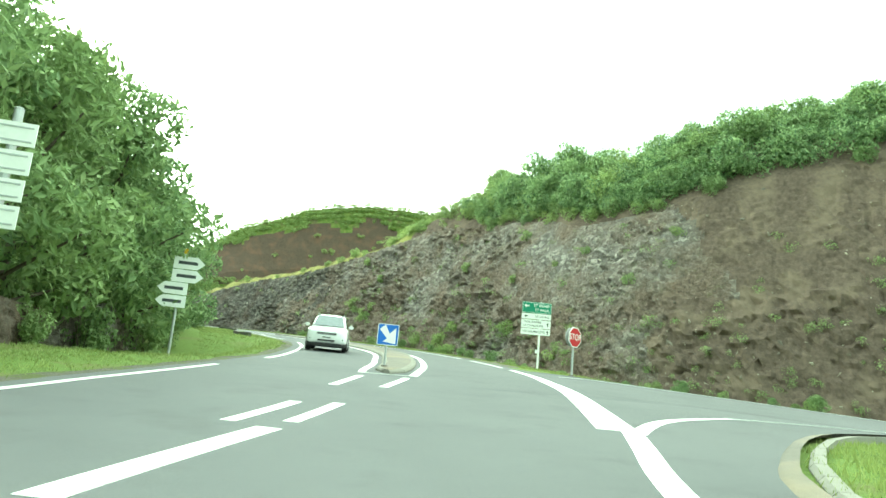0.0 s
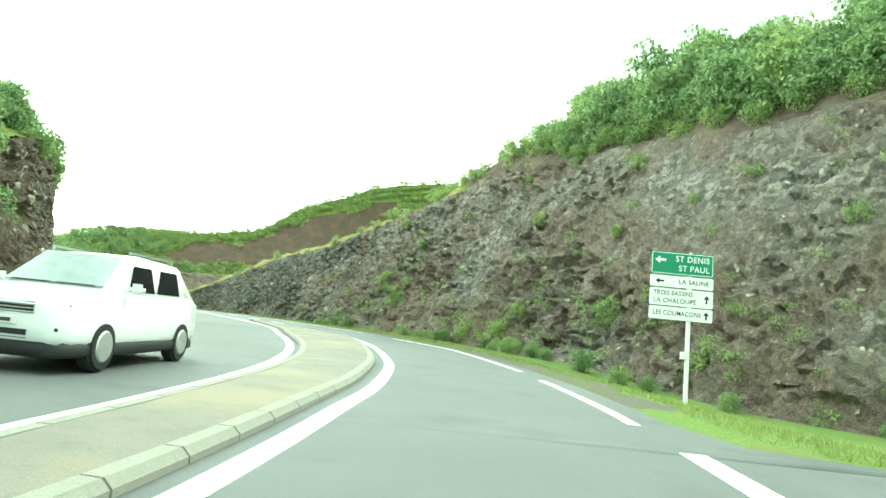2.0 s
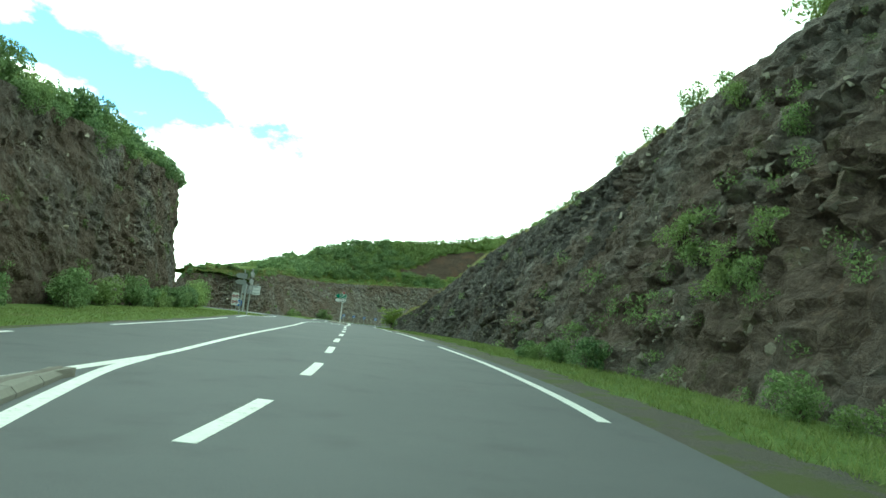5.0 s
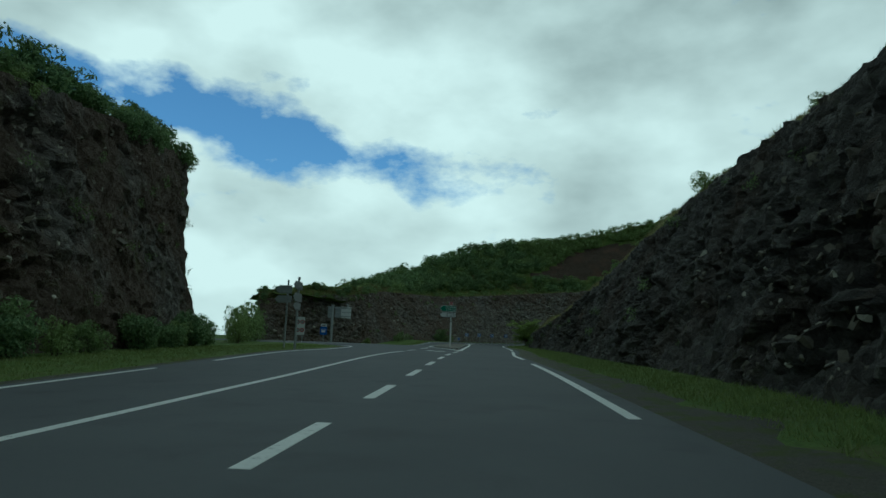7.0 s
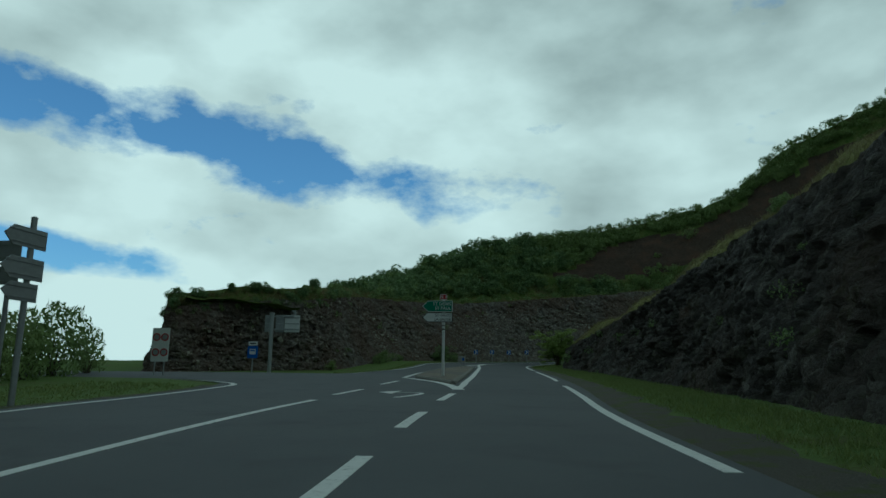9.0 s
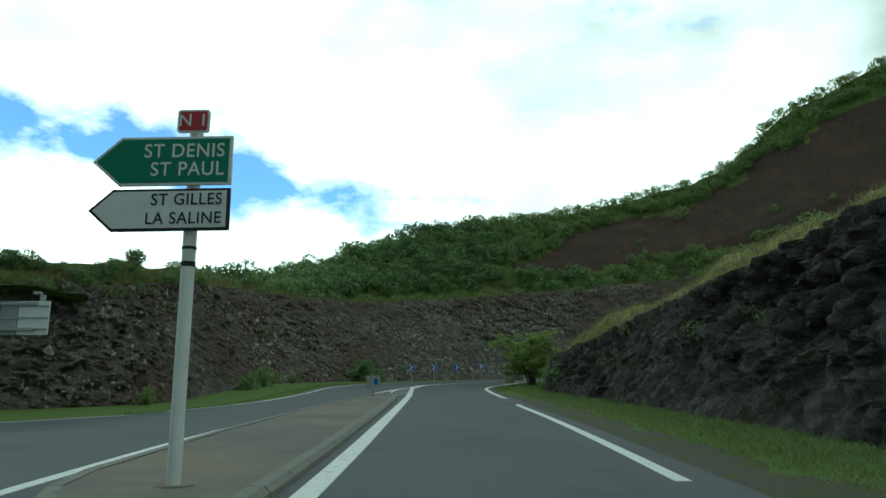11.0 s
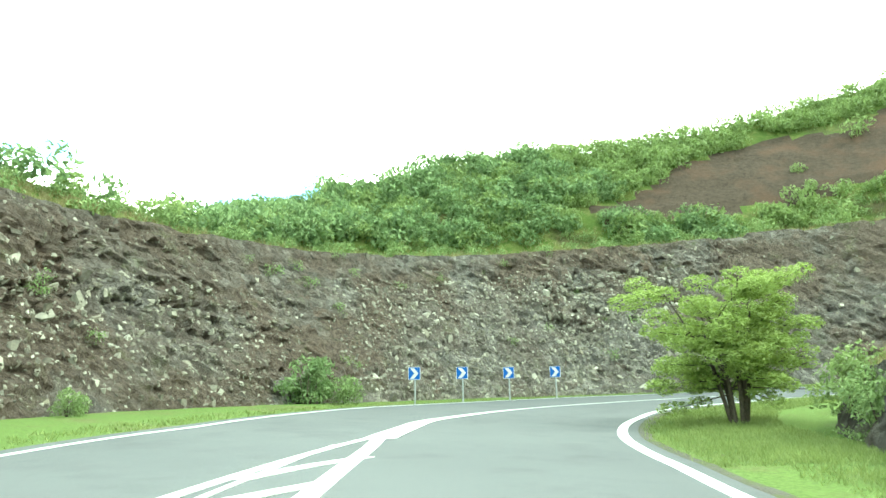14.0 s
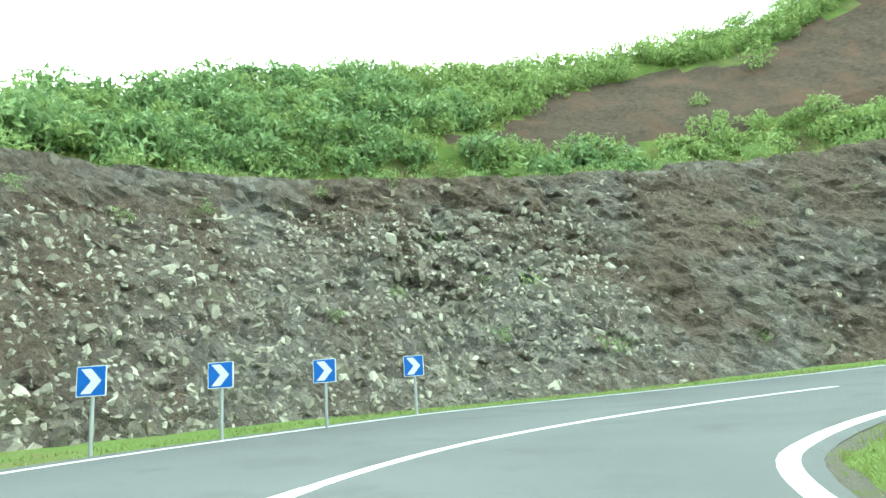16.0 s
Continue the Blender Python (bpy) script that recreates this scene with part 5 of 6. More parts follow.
# shrubs along the right foot
for k in range(34):
    u = rng.uniform(30, 92)
    p = RIGHT_FOOT.at(u, rng.uniform(0.2, 1.0))
    bush(p[0], p[1], gz(p[0], p[1]) - 0.05, rng.uniform(0.35, 0.85), LIGHT_BUSHES if k % 2 else BUSHES, "low shrub at the foot of the rock", "shrubs at the foot")
# left: foot, brow
for k in range(44):
    u = rng.uniform(44, 118)
    p = LEFT_FOOT.at(u, rng.uniform(-1.6, -0.2))
    bush(p[0], p[1], gz(p[0], p[1]) - 0.05, rng.uniform(0.7, 1.6), BUSHES if k % 3 else LIGHT_BUSHES, "leafy shrub at the foot of the steep cutting", "shrubs at the foot")
u = 36.0
while u < 128:
    for col, chance in ((0, 0.75), (2, 0.95), (5, 0.9)):
        if rng.random() < chance:
            p = grid_place("hillside_left", u + rng.uniform(-0.8, 0.8), col)
            bush(p[0], p[1], p[2] - (0.7 if col == 0 else 0.3), rng.uniform(0.8, 1.3) if col == 0 else rng.uniform(1.3, 2.1), LIGHT_BUSHES if rng.random() < 0.3 else BUSHES,
                 "leafy green bush draping over the steep brow", "bushes on the steep brow", rng.uniform(0.8, 1.1))
    u += 2.3
for x, y, r in ((-61.76, 112.18, 1.7), (-63.59, 113.84, 1.9), (-60.13, 110.92, 1.2), (-65.55, 116.1, 1.3)):
    bush(x, y, gz(x, y) - 0.05, r, LIGHT_BUSHES, "feathery green bush on the grass bank", "bushes on the bank", 1.35)
# far wall: foot and face
for uu, off, r in ((34, -0.3, 1.5), (35.5, -0.9, 1.0), (17, -0.5, 1.0), (14.5, -0.7, 0.8), (7, -0.5, 0.7), (23, -0.4, 0.6)):
    p = FAR_FOOT.at(uu, off)
    bush(p[0], p[1], gz(p[0], p[1]) - 0.05, r, BUSHES if r > 1 else LIGHT_BUSHES, "green bush at the foot of the far rock wall", "bushes at the far foot")


for k in range(30):
    p = grid_place("hillside_far", -8 + 0.85 * k + rng.uniform(-0.4, 0.4), int(rng.integers(0, 7)))
    bush(p[0], p[1], p[2] - 0.15, rng.uniform(0.35, 0.85), LIGHT_BUSHES if k % 2 else BUSHES, "small ragged shrub on the end of the far rock", "shrubs on the far rock")
for k in range(14):
    p = grid_place("hillside_far", -7 + 1.25 * k, 0)
    bush(p[0], p[1], p[2] - 0.75, rng.uniform(0.55, 0.95), LIGHT_BUSHES if k % 3 else BUSHES, "ragged shrub draping over the end of the far rock", "shrubs on the far rock")
for k in range(10):
    p = grid_place("hillside_right", 44 + 2.6 * k + rng.uniform(-0.8, 0.8), 1)
    bush(p[0], p[1], p[2] - 0.35, rng.uniform(0.9, 1.4), LIGHT_BUSHES, "light green shrub at the edge of the rock cutting", "bushes on the brow")


# ---- trees ----
def limb(bm, a, b, r0, r1, n=7):
    a, b = Vector(a), Vector(b)
    d = b - a
    m = Matrix.Translation((a + b) / 2) @ d.to_track_quat("Z", "Y").to_matrix().to_4x4()
    bmesh.ops.create_cone(bm, cap_ends=True, segments=n, radius1=r0, radius2=r1, depth=d.length, matrix=m)


def tree_kind(seed, h, spread, leaves, size, mat, low=0.25):
    """Trunk with limbs, and a crown of leaves round the limbs' ends."""
    r = np.random.default_rng(seed)
    bm = bmesh.new()
    top = Vector((r.uniform(-0.3, 0.3), r.uniform(-0.3, 0.3), h * 0.62))
    limb(bm, (0, 0, -0.4), top * 0.5, h * 0.026, h * 0.020, 9)
    limb(bm, top * 0.49, top, h * 0.020, h * 0.010, 8)
    blobs = []
    for k in range(15):
        t = low + (1 - low) * (k + 0.5) / 15
        a = k * 2.399 + r.uniform(-0.4, 0.4)
        reach = spread * (0.55 + 0.5 * math.sin(math.pi * min(1, t * 0.95 + 0.1))) * r.uniform(0.6, 1.0)
        start = top * min(1.0, t * 0.95)
        end = Vector((math.cos(a) * reach, math.sin(a) * reach, h * (t * 0.86 + 0.06)))
        limb(bm, start, end, h * 0.008, h * 0.003, 5)
        blobs.append((np.array(end), spread * r.uniform(0.24, 0.42)))
        mid = start.lerp(end, 0.6)
        blobs.append((np.array(mid) + np.array([0, 0, 0.3]), spread * r.uniform(0.18, 0.32)))
    blobs.append((np.array((top.x, top.y, h * 0.9)), spread * 0.4))
    wood = part("trunk", bm, BARK)
    q = leaf_cloud(r, leaves, blobs, size, 0.35)
    crown = fast_mesh("crown", q.reshape(-1, 3), quads(leaves), mat)
    out = (wood.data, crown.data)
    bpy.data.objects.remove(wood)
    bpy.data.objects.remove(crown)
    return out


TREES = [tree_kind(41 + k, 10.0, 3.3, 9000, 0.16, LEAF, 0.12) for k in range(3)]


def tree(x, y, scale, yaw, kinds, k, label, group=""):
    t = thing("tree", pose(x, y, gz(x, y) - 0.05, 0, 0, yaw) @ Matrix.Diagonal((scale, scale, scale, 1)), label, "tree", group)
    for nm, me in zip(("trunk", "crown"), kinds[k % len(kinds)]):
        o = new(nm, me)
        o.parent = t


for k, (x, y, sc) in enumerate(((-9.4, 2, 1.05), (-11.0, 8, 0.95), (-9.1, 13, 0.95), (-12.6, 14.5, 1.15), (-10.5, 18.5, 1.08), (-13.0, 21, 1.25), (-11.0, 24.0, 1.12), (-12.8, 27.5, 1.25),
                                (-11.3, 31, 1.2), (-13.4, 34, 1.2), (-11.3, 36.5, 0.85), (-12.6, 41, 0.8), (-15.5, 40, 1.0), (-16, 30, 1.2), (-15.5, 46, 0.75))):
    tree(x, y, sc, 47 * k, TREES, k, "tall leafy green roadside tree in a dense row", "roadside trees")
for x, y, r in ((-8.6, 4, 1.3), (-8.8, 9, 1.2), (-8.7, 15, 1.4), (-9.6, 20, 1.3), (-9.8, 24.5, 1.1), (-10.0, 29, 1.3), (-9.6, 34.0, 1.2), (-10.4, 38, 1.2), (-11.6, 42, 1.2), (-12.6, 45.5, 1.0)):
    bush(x, y, gz(x, y) - 0.1, r, BUSHES, "leafy undergrowth below roadside trees", "undergrowth", 1.25)


def fan_tree_kind(seed, h, spread, leaves, size, mat):
    """Several stems that fan out from one foot, and flat layers of fine leaves round their twigs."""
    r = np.random.default_rng(seed)
    bm = bmesh.new()
    blobs = []
    for k in range(9):
        a = k * 2.399 + r.uniform(-0.3, 0.3)
        lean = spread * r.uniform(0.3, 0.8) if k else 0.1
        tall = h * (0.92 - 0.30 * (lean / spread) ** 2) * r.uniform(0.85, 1.0)
        foot = Vector((math.cos(a) * 0.1, math.sin(a) * 0.1, -0.3))
        knee = Vector((math.cos(a) * lean * 0.35, math.sin(a) * lean * 0.35, tall * 0.42))
        tip = Vector((math.cos(a) * lean, math.sin(a) * lean, tall * 0.92))
        limb(bm, foot, knee, h * 0.013, h * 0.009, 7)
        limb(bm, knee, tip, h * 0.009, h * 0.003, 6)
        blobs.append((np.array(tip), spread * 0.17))
        for i in range(11):
            t = r.uniform(-0.4, 1.0)
            start = knee.lerp(tip, t)
            out = r.uniform(0.2, 0.6) * spread * (1.25 if t < 0 else 1.0)
            b = a + r.uniform(-1.5, 1.5)
            end = start + Vector((math.cos(b) * out, math.sin(b) * out, r.uniform(-0.08, 0.14) * h))
            limb(bm, start, end, h * 0.004, h * 0.0015, 4)
            for f in (0.55, 1.0):
                blobs.append((np.array(start.lerp(end, f)), spread * r.uniform(0.10, 0.19)))
    wood = part("trunk", bm, BARK)
    q = leaf_cloud(r, leaves, blobs, size, 0.3)
    mid = np.array([b[0] for b in blobs])
    near = mid[np.argmin(((q.mean(1)[:, None, :] - mid[None]) ** 2).sum(2), 1)]
    q[:, :, 2] = near[:, None, 2] + (q[:, :, 2] - near[:, None, 2]) * 0.62
    crown = fast_mesh("crown", q.reshape(-1, 3), quads(leaves), mat)
    out = (wood.data, crown.data)
    bpy.data.objects.remove(wood)
    bpy.data.objects.remove(crown)
    return out


SMALL = [fan_tree_kind(83, 4.1, 1.95, 44000, 0.052, TREE_LEAF)]
tree(-71.87, 165.67, 1.14, 20, SMALL, 0, "small bright green tree with fanning stems on grass")
for x, y, r in ((-68.9, 163.6, 1.15), (-68.3, 165.6, 1.2), (-68.4, 161.8, 0.8)):
    bush(x, y, gz(x, y) + 0.3, r, LIGHT_BUSHES, "yellow green shrub on the bank at the rock end", "shrubs at the rock end")


# ---- far scrub, grass: too many to count ----
def scattered(name, places, leaves, size, mat, label, category, r0, r1, seed):
    r = np.random.default_rng(seed)
    base = [leaf_cloud(r, leaves, clumps(r, 7, 1.0, 0.7), size) for _ in range(4)]
    out = []
    for k, p in enumerate(places):
        a, sc = r.uniform(0, 6.283), r.uniform(r0, r1)
        m = np.array([[math.cos(a), -math.sin(a), 0], [math.sin(a), math.cos(a), 0], [0, 0, 1]]) * sc
        out.append(base[k % 4].reshape(-1, 3) @ m.T + np.array(p) - np.array([0, 0, 0.15 * sc]))
    v = np.concatenate(out)
    ob = fast_mesh(name, v, quads(len(v) // 4), mat)
    return tagged(ob, label, category, kind="stuff")


places, bench = [], []
us, g = GRIDS["hillside_far"]
for i in range(0, len(us)):
    u = us[i]
    for j in range(2, 24):
        p = g[i, j]
        k = rng.random()
        if 36 < u < 53:
            if j >= 5 and k < 0.60:
                places.append(p)
        elif u >= 53 and u < 150:
            clump = lumpy(p, 0.22, 2) > -0.05
            if (j > soil_top(u) + 0.6 and k < 0.75) or (j <= 6 and clump and k < 0.5) or k < 0.02:
                places.append(p)
        elif 26 < u <= 36 and j >= 3 and k < 0.07:
            places.append(p)
pale = [p[1] > 196 or p[0] > -66 or rng.random() < 0.35 for p in places]
upper = [p for p, k in zip(places, pale) if k]
places = [p for p, k in zip(places, pale) if not k]
scattered("scrub", upper, 290, 0.115, LEAF_LIGHT, "light green scrub on the upper hillside", "scrub", 0.7, 1.5, 13)
scattered("scrub", places, 330, 0.115, LEAF, "dense green scrub on the far hillside", "scrub", 0.9, 1.9, 3)
low = [grid_place("hillside_far", rng.uniform(-6, 100) if rng.random() < 0.12 else rng.uniform(24, 100), rng.integers(1, 6)) for _ in range(240)]
scattered("low_scrub", low, 200, 0.11, LEAF_LIGHT, "light green low scrub along the brow", "scrub", 0.35, 0.95, 4)


hedge = []
for u in np.arange(3, 68, 1.35):
    if _rs_of_u(u) < 68:
        hedge += [grid_place("hillside_right", u + rng.uniform(-0.8, 0.8), c) - np.array([0, 0, 0.35]) for c in (2, 3, 5, 7, 9, 10, 11) if rng.random() < 0.8]
scattered("brow_scrub", hedge, 760, 0.072, LEAF, "dense green scrub on the brow above the rock", "scrub", 1.2, 2.35, 15)
edge_scrub = [on_slope("hillside_right", rng.uniform(58, 84), rng.integers(0, 8)) for _ in range(130)]
scattered("low_scrub", edge_scrub, 220, 0.10, LEAF_LIGHT, "light green low scrub along the rock edge", "scrub", 0.4, 1.05, 16)
weeds = [grid_place("rock_wall_right", rng.uniform(24, 100), rng.uniform(1, 56)) for _ in range(130)]
weeds += [grid_place("rock_wall_right", rng.uniform(26, 92), rng.uniform(1, 20)) for _ in range(150)]
weeds += [grid_place("rock_wall_right", rng.uniform(95, 190), rng.uniform(2, 56)) for _ in range(26)]
weeds += [grid_place("rock_wall_left", rng.uniform(42, 118), rng.uniform(3, 35)) for _ in range(60)]
weeds += [grid_place("rock_wall_far", rng.uniform(0, 85), rng.uniform(7, 43)) for _ in range(40)]
scattered("rock_weeds", weeds, 170, 0.085, LEAF_LIGHT, "small green weeds rooted in the rock faces", "weeds", 0.22, 0.75, 14)


def blades(name, places, h0, h1, mat, label, seed, lean=0.35, per=5, width=0.012):
    r = np.random.default_rng(seed)
    p = np.repeat(np.array(places, float), per, 0)
    n = len(p)
    p[:, :2] += r.normal(size=(n, 2)) * 0.07
    a = r.uniform(0, 6.283, n)
    h = r.uniform(h0, h1, n)
    w = width * (1 + h * 2)
    side = np.stack([np.cos(a) * w, np.sin(a) * w, np.zeros(n)], 1)
    tip = np.stack([r.normal(size=n) * lean * h, r.normal(size=n) * lean * h, h], 1)
    v = np.stack([p - side, p + side, p + tip], 1).reshape(-1, 3)
    ob = fast_mesh(name, v, np.arange(3 * n, dtype=np.int32).reshape(n, 3), mat)
    return tagged(ob, label, "grass", kind="stuff")


def lane_places(n, s0, s1, side, w0, w1, seed):
    r = np.random.default_rng(seed)
    s = r.uniform(s0, s1, n)
    e = edge_r(s) if side < 0 else edge_l(s)
    d = e + side * (w0 + (w1 - w0) * r.uniform(0, 1, n) ** 0.8)
    xy = LANE.at(s, d)
    return np.column_stack([xy, ground_z(xy) - 0.01])


blades("verge_grass", np.vstack([lane_places(13000, 31, 184, -1, 0.95, 3.4, 1), lane_places(4500, 178, 200, -1, 0.15, 3.2, 2)]), 0.04, 0.15, BLADE, "bright green verge grass below the rock", 6, 0.5, 7, 0.010)
blades("bank_grass", np.vstack([lane_places(11000, 0, 134, 1, 0.3, 5.0, 3), lane_places(1500, 164, 215, 1, 0.15, 1.2, 4)]), 0.04, 0.13, BLADE, "short green grass on the bank", 7, 0.5, 6, 0.011)
blades("corner_grass", lane_places(5000, -4, 16, -1, 0.3, 5.0, 5), 0.05, 0.16, BLADE, "bright green grass of the road corner", 8)
brow = [on_slope("hillside_right", rng.uniform(82, 190), rng.integers(0, 6)) for _ in range(9000)]
blades("dry_grass", brow, 0.08, 0.22, DRY, "straw yellow dry grass along the brow", 9, 0.4, 6, 0.007)
brow = [on_slope("hillside_far", rng.uniform(-10, 100), rng.integers(0, 6)) for _ in range(6000)]
blades("brow_grass", brow, 0.12, 0.40, DRY, "pale dry grass above the far rock wall", 10, 0.4, 6, 0.009)

# ---- the white car in the other lane ----
CAR_WHITE = Mat("car_paint", 0.25, spec=0.5)
CAR_WHITE.base(CAR_WHITE.ramp(CAR_WHITE.noise(3, 3), (0.3, (0.72, 0.72, 0.72)), (0.7, (0.80, 0.80, 0.80))))
CAR_WHITE.p.inputs["Coat Weight"].default_value = 0.6
CAR_WHITE = CAR_WHITE.m
GLASS = plain("car_glass", (0.02, 0.022, 0.024), 0.05)
# windscreen: pale metallic grey stands in for the sky reflected in dark glass
SCREEN = plain("windscreen_sky_sheen", (0.26, 0.28, 0.29), 0.08, 0.7)
RUBBER = plain("tyre_rubber", (0.02, 0.02, 0.02), 0.9)
TRIM = plain("black_trim", (0.02, 0.02, 0.021), 0.6)
LAMP = plain("lamp_lens", (0.26, 0.27, 0.28), 0.1, 0.4)


def loft(sections):
    """A closed skin through cross sections: each is y and a half outline of (x, z) from the bottom to the top middle."""
    bm = bmesh.new()
    rings = []
    for y, half in sections:
        pts = list(half) + [(-x, z) for x, z in reversed(half)]
        rings.append([bm.verts.new((x, y, z)) for x, z in pts])
    n = len(rings[0])
    for a, b in zip(rings, rings[1:]):
        for i in range(n):
            bm.faces.new((a[i], a[(i + 1) % n], b[(i + 1) % n], b[i]))
    bm.faces.new(rings[0][::-1])
    bm.faces.new(rings[-1])
    bmesh.ops.recalc_face_normals(bm, faces=bm.faces[:])
    for f in bm.faces:
        f.smooth = True
    return bm


def white_car(m):
    t = thing("car", m, "tall white family car with pale windscreen on the road", "car")

    def sec(y, w, zb, zs, zt, top):
        return (y, [(w * 0.92, zb), (w, zb + 0.10), (w * 1.0, zs), (w * 0.975, zt - 0.07), (w * 0.90, zt), (top, zt + 0.025), (0.001, zt + 0.045)])

    part("body", loft([sec(-2.26, 0.60, 0.44, 0.6, 0.84, 0.4), sec(-2.21, 0.78, 0.38, 0.6, 0.93, 0.5), sec(-2.05, 0.88, 0.34, 0.62, 0.99, 0.58), sec(-1.75, 0.915, 0.32, 0.65, 1.03, 0.6),
                       sec(-1.15, 0.92, 0.32, 0.68, 1.09, 0.62), sec(0.3, 0.92, 0.32, 0.68, 1.08, 0.62), sec(1.6, 0.92, 0.32, 0.68, 1.11, 0.62), sec(2.05, 0.89, 0.36, 0.68, 1.06, 0.55),
                       sec(2.2, 0.78, 0.44, 0.68, 0.98, 0.45)]), CAR_WHITE, t, "white painted body")
    part("cladding", loft([(y, [(w * 0.9, 0.2), (w, 0.24), (w, 0.30), (w, 0.36), (w * 0.95, 0.40), (0.4, 0.41), (0.001, 0.41)])
                           for y, w in ((-2.22, 0.62), (-2.14, 0.83), (-1.9, 0.91), (-1.0, 0.93), (1.2, 0.93), (1.9, 0.91), (2.12, 0.8))]), TRIM, t, "black plastic sill and bumper edge")
    part("cabin", loft([(-1.18, [(0.80, 1.05), (0.79, 1.07), (0.76, 1.09), (0.6, 1.11), (0.4, 1.12), (0.2, 1.12), (0.001, 1.12)]),
                        (-0.42, [(0.83, 1.05), (0.77, 1.30), (0.69, 1.52), (0.61, 1.60), (0.42, 1.635), (0.2, 1.645), (0.001, 1.645)]),
                        (0.45, [(0.83, 1.05), (0.77, 1.32), (0.70, 1.58), (0.62, 1.665), (0.42, 1.70), (0.2, 1.71), (0.001, 1.71)]),
                        (1.5, [(0.83, 1.05), (0.76, 1.32), (0.69, 1.56), (0.61, 1.63), (0.42, 1.665), (0.2, 1.67), (0.001, 1.67)]),
                        (2.12, [(0.78, 1.05), (0.75, 1.10), (0.72, 1.14), (0.57, 1.16), (0.4, 1.17), (0.2, 1.17), (0.001, 1.17)])]), CAR_WHITE, t, "white roof and pillars")
    bm = bmesh.new()
    bm.faces.new([bm.verts.new(v) for v in ((-0.70, -1.15, 1.14), (0.70, -1.15, 1.14), (0.575, -0.47, 1.61), (-0.575, -0.47, 1.61))])
    bmesh.ops.translate(bm, verts=bm.verts[:], vec=(0, -0.03, 0.025))
    bmesh.ops.solidify(bm, geom=bm.faces[:], thickness=0.02)
    screen = part("windscreen", bm, SCREEN, t, "windscreen with the sky's reflection put into its pale colour")
    for sx in (-1, 1):
        part("wiper", box(bmesh.new(), (0.55, 0.015, 0.015), (sx * 0.32, -1.20, 1.165), 0.004), TRIM, screen, "black wiper blade")
    for sx in (-1, 1):
        for y0, y1 in ((-0.62, 0.28), (0.36, 1.3)):
            bm = bmesh.new()
            bm.faces.new([bm.verts.new((sx * x, y, z)) for x, y, z in ((0.825, y0, 1.13), (0.825, y1, 1.13), (0.715, y1, 1.52), (0.715, y0 + 0.26, 1.52))])
            bmesh.ops.solidify(bm, geom=bm.faces[:], thickness=0.015)
            part("side_window", bm, GLASS, t, "dark side window")
        bm = box(bmesh.new(), (0.035, 1.7, 0.035), (sx * 0.60, 0.5, 1.715), 0.012, 2)
        for y in (-0.3, 1.3):
            box(bm, (0.03, 0.06, 0.06), (sx * 0.60, y, 1.685), 0.01)
        part("roof_rail", bm, GALV, t, "silver roof rail")
        for y in (-1.38, 1.34):
            bm = bmesh.new()
            bmesh.ops.create_cone(bm, cap_ends=True, segments=28, radius1=0.35, radius2=0.35, depth=0.23, matrix=Matrix.Translation((sx * 0.83, y, 0.35)) @ Matrix.Rotation(radians(90), 4, "Y"))
            bmesh.ops.bevel(bm, geom=[e for e in bm.edges if e.calc_face_angle(0) > 1], offset=0.04, segments=2, affect="EDGES")
            w = part("wheel", bm, RUBBER, t, "black tyre")
            bm = bmesh.new()
            bmesh.ops.create_cone(bm, cap_ends=True, segments=20, radius1=0.23, radius2=0.20, depth=0.03, matrix=Matrix.Translation((sx * 0.95, y, 0.35)) @ Matrix.Rotation(radians(90 * sx), 4, "Y"))
            part("rim", bm, GALV, w, "silver wheel rim")
        lamp = part("headlight", box(bmesh.new(), (0.30, 0.22, 0.13), (sx * 0.67, -2.08, 0.87), 0.05, 3), LAMP, t, "clear headlight")
        bm = bmesh.new()
        bmesh.ops.create_cone(bm, cap_ends=True, segments=14, radius1=0.05, radius2=0.045, depth=0.03, matrix=Matrix.Translation((sx * 0.64, -2.195, 0.87)) @ Matrix.Rotation(radians(90), 4, "X"))
        part("bulb_ring", bm, GALV, lamp)
        part("fog_lamp", box(bmesh.new(), (0.24, 0.08, 0.10), (sx * 0.66, -2.19, 0.56), 0.03, 2), TRIM, t, "dark fog lamp recess")
        part("door_mirror", box(bmesh.new(), (0.24, 0.12, 0.16), (sx * 1.02, -0.80, 1.17), 0.05, 2), CAR_WHITE, t, "white door mirror")
    upper = part("grille", box(bmesh.new(), (0.96, 0.06, 0.17), (0, -2.235, 0.80), 0.05, 2), TRIM, t, "dark upper grille")
    for k in range(3):
        part("grille_bar", box(bmesh.new(), (0.90, 0.02, 0.018), (0, -2.27, 0.85 - 0.05 * k), 0.006), GALV, upper, "chrome bar")
    part("lower_grille", box(bmesh.new(), (0.84, 0.07, 0.15), (0, -2.25, 0.50), 0.04, 2), TRIM, t, "dark lower grille")
    part("number_plate", box(bmesh.new(), (0.50, 0.02, 0.10), (0, -2.285, 0.64), 0.005), WHITE, t, "pale number plate")
    part("plate_bar", box(bmesh.new(), (0.36, 0.01, 0.045), (0, -2.297, 0.64)), plain_dark, t)


cs = 34.5
cp = surf(cs, 6.0)
white_car(Matrix.Translation(cp) @ pose(0, 0, 0, 4.2, 0, LANE.yaw(cs) - 2))

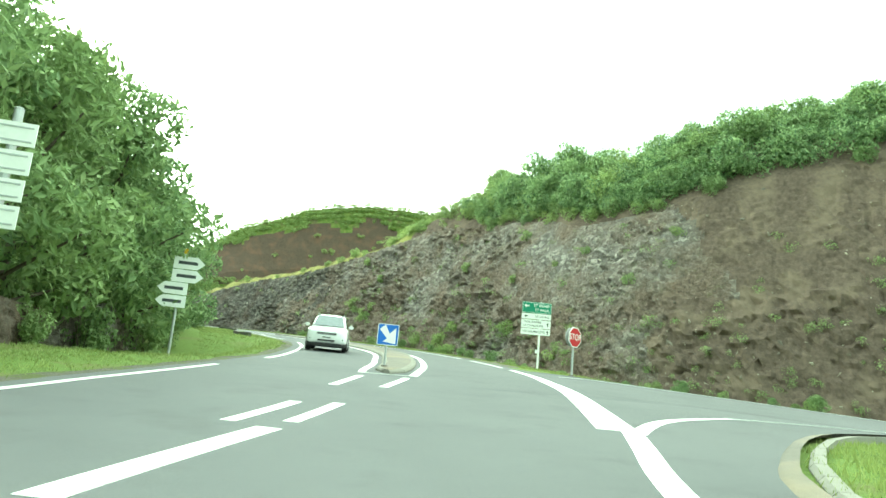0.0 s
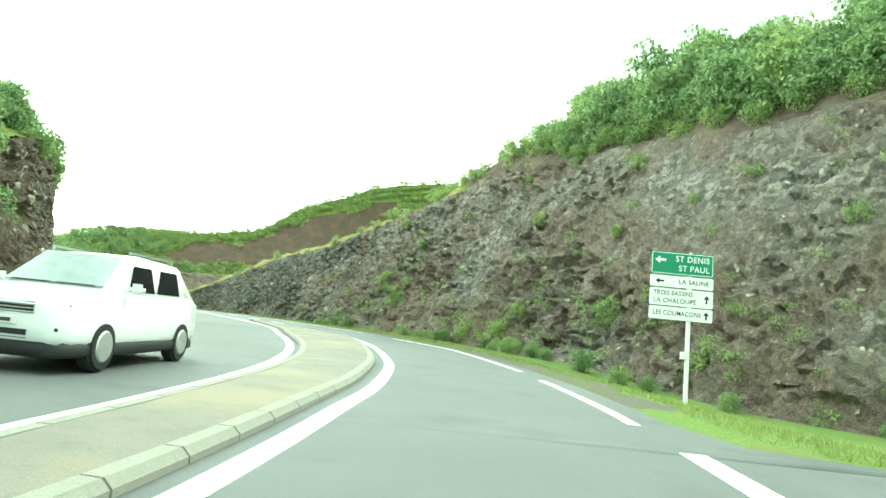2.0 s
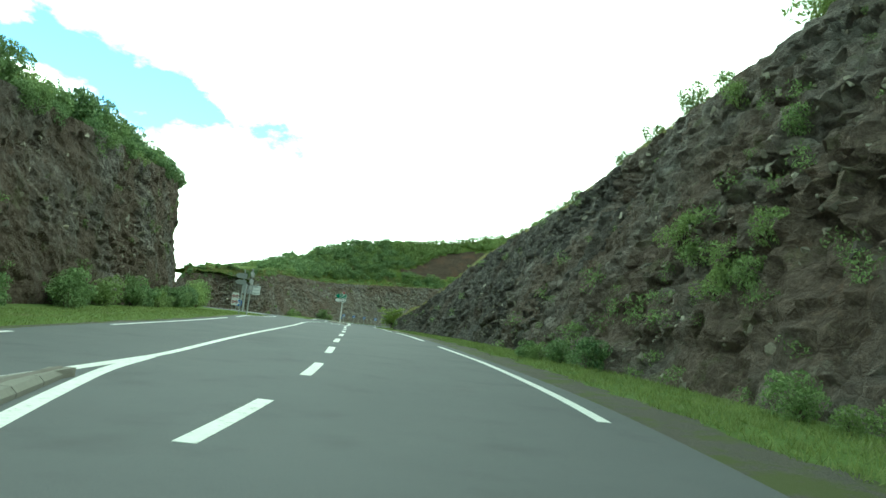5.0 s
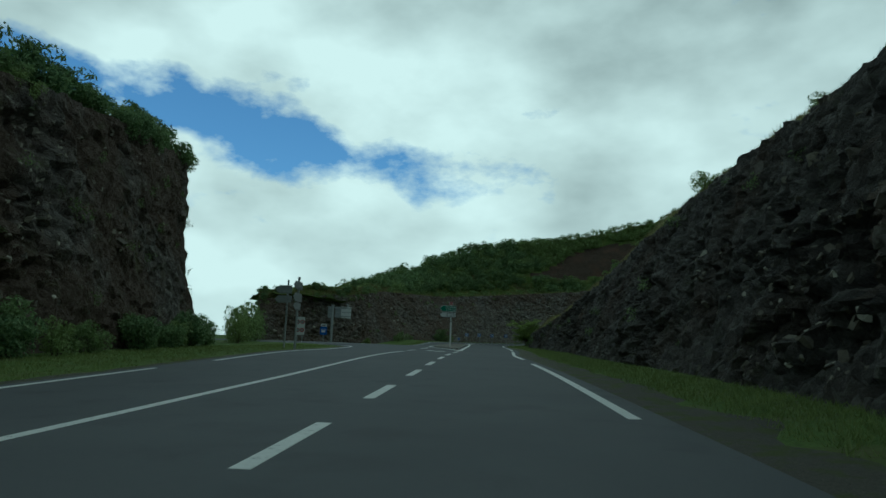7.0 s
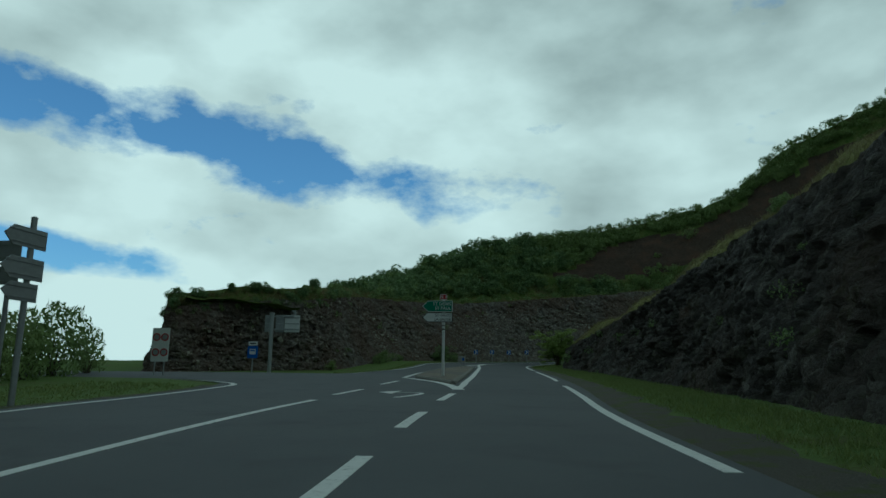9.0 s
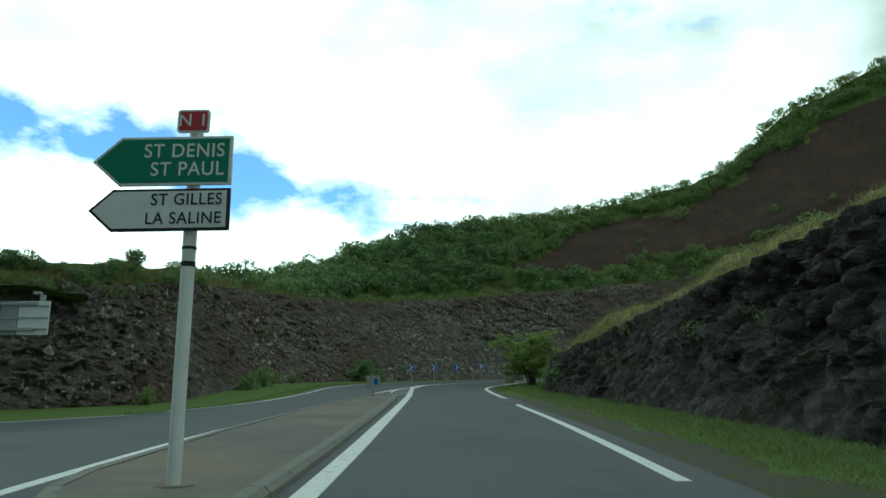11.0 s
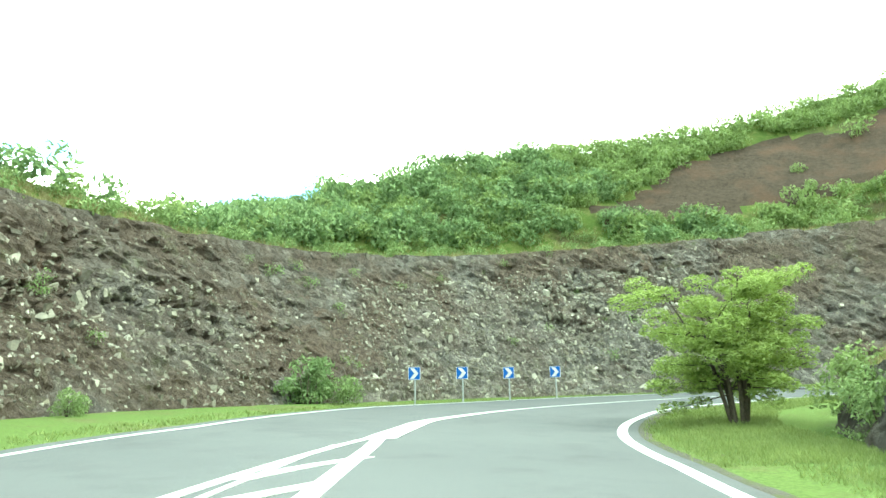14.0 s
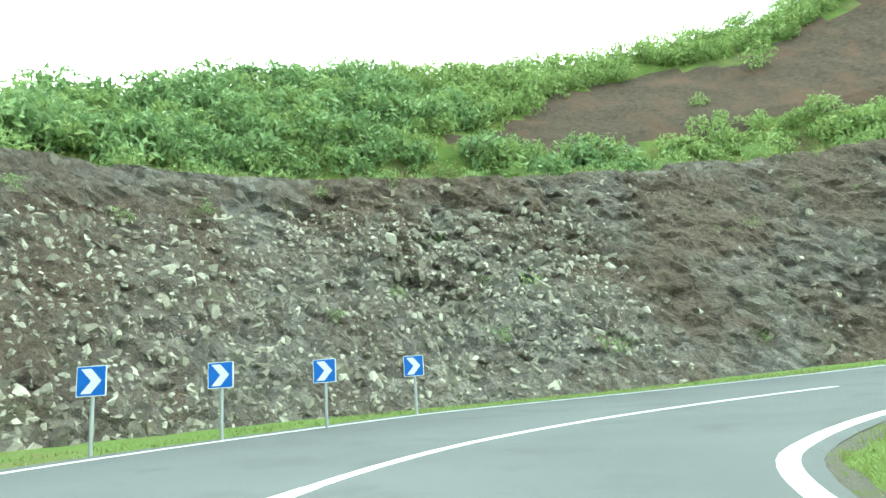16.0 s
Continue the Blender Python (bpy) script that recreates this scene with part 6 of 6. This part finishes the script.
# ---- stones in the rock walls ----
def stone_mesh(seed):
    r = np.random.default_rng(seed)
    bm = bmesh.new()
    bmesh.ops.create_cube(bm, size=0.8)
    for k in range(9):
        n = Vector(unit(r.normal(size=3)))
        bmesh.ops.bisect_plane(bm, geom=bm.verts[:] + bm.edges[:] + bm.faces[:], plane_co=n * r.uniform(0.24, 0.42), plane_no=n, clear_outer=True)
        edges = [e for e in bm.edges if e.is_boundary]
        if edges:
            bmesh.ops.holes_fill(bm, edges=edges)
    for v in bm.verts:
        v.co *= 1 + r.uniform(-0.06, 0.06)
    bmesh.ops.triangulate(bm, faces=bm.faces[:])
    me = bpy.data.meshes.new("stone")
    bm.to_mesh(me)
    bm.free()
    me.materials.append(STONE)
    return me


STONES = [stone_mesh(100 + k) for k in range(8)]


def inward(name, u):
    """The level direction into a rock wall."""
    us, g = GRIDS[name]
    i = int(np.clip(np.searchsorted(us, u), 0, len(us) - 1))
    d = (g[i, -1] - g[i, 0]) * np.array([1, 1, 0])
    return d / max(np.linalg.norm(d), 1e-6)


def stones(wall, name, n, u0, u1, j0, j1, size, seed, parent):
    r = np.random.default_rng(seed)
    for k in range(n):
        u = r.uniform(u0, u1)
        sc = size * r.lognormal(0, 0.5)
        p = grid_place(name, u, r.uniform(j0, j1)) + inward(name, u) * sc * 0.30
        o = new("stone", STONES[k % len(STONES)])
        o.parent = parent
        o.matrix_basis = Matrix.Translation(p) @ Euler(r.uniform(0, 6.283, 3)).to_matrix().to_4x4() @ Matrix.Diagonal((sc * 1.4, sc, sc * 0.7, 1))


def rubble(name, wall, n, u0, u1, j0, j1, size, seed, parent, heap=False):
    """The many small stones of a wall as one joined part."""
    r = np.random.default_rng(seed)
    base = []
    for me in STONES:
        v = np.empty(len(me.vertices) * 3)
        me.vertices.foreach_get("co", v)
        f = np.empty(len(me.polygons) * 3, np.int32)
        me.polygons.foreach_get("vertices", f)
        base.append((v.reshape(-1, 3), f.reshape(-1, 3)))
    vs, fs, off = [], [], 0
    for k in range(n):
        v, f = base[k % len(base)]
        u, j = r.uniform(u0, u1), r.uniform(j0, j1)
        p = grid_place(wall, u, j)
        if lumpy((p[0] + 40, p[1], p[2] * 1.6), 0.11, 3) < r.uniform(-0.35, 0.15) and not (heap and abs(u - (u0 + u1) / 2 - 4 * lumpy(p, 0.2, 3)) < r.uniform(0.3, 0.55) * (u1 - u0)):
            continue
        sc = size * r.lognormal(0, 0.45)
        p = p + inward(wall, u) * sc * 0.40
        m = np.array(Euler(r.uniform(0, 6.283, 3)).to_matrix()) @ np.diag((sc * 1.4, sc, sc * 0.7))
        vs.append(v @ m.T + p)
        fs.append(f + off)
        off += len(v)
    ob = fast_mesh(name, np.concatenate(vs), np.concatenate(fs), PALE_RUBBLE if heap else RUBBLE, parent)
    return tagged(ob, "loose grey rubble in the rock face", kind="stuff")


def rubble_mat(name, *tones):
    m = Mat(name, 0.92, spec=0.2)
    c = m.ramp(m.island(), *zip((0.0, 0.5, 0.85, 1.0), tones))
    c = m.mix(0.5, c, m.ramp(m.noise(6, 8, 0.7), (0.28, (0.35, 0.33, 0.31)), (0.72, (1.5, 1.5, 1.45))), "MULTIPLY")
    m.base(c)
    m.bump(m.noise(14, 6, 0.65), 0.7, 0.04)
    return m.m


RUBBLE = rubble_mat("rubble", (0.115, 0.098, 0.080), (0.225, 0.198, 0.158), (0.350, 0.318, 0.262), (0.52, 0.48, 0.40))
PALE_RUBBLE = rubble_mat("pale_rubble", (0.140, 0.123, 0.100), (0.255, 0.232, 0.190), (0.370, 0.343, 0.287), (0.50, 0.47, 0.40))
rubble("rubble", "rock_wall_right", 4500, 44, 118, 1, 57, 0.17, 1, cliff_right)
rubble("rubble", "rock_wall_far", 12000, -6, 90, 1, 43, 0.155, 2, cliff_far)
rubble("rubble", "rock_wall_far", 9000, 37, 57, 1, 36, 0.18, 8, cliff_far, True)
rubble("rubble", "rock_wall_far", 2600, 20, 36, 1, 30, 0.15, 9, cliff_far, True)
rubble("rubble", "rock_wall_left", 5500, 40, 128, 1, 35, 0.19, 3, cliff_left)
rubble("rubble", "rock_wall_right", 900, 4, 44, 1, 57, 0.17, 7, cliff_right)
stones(None, "rock_wall_right", 220, 34, 118, 2, 56, 0.25, 4, cliff_right)
stones(None, "rock_wall_far", 300, 10, 72, 1, 43, 0.27, 5, cliff_far)
stones(None, "rock_wall_left", 150, 46, 112, 4, 34, 0.32, 6, cliff_left)
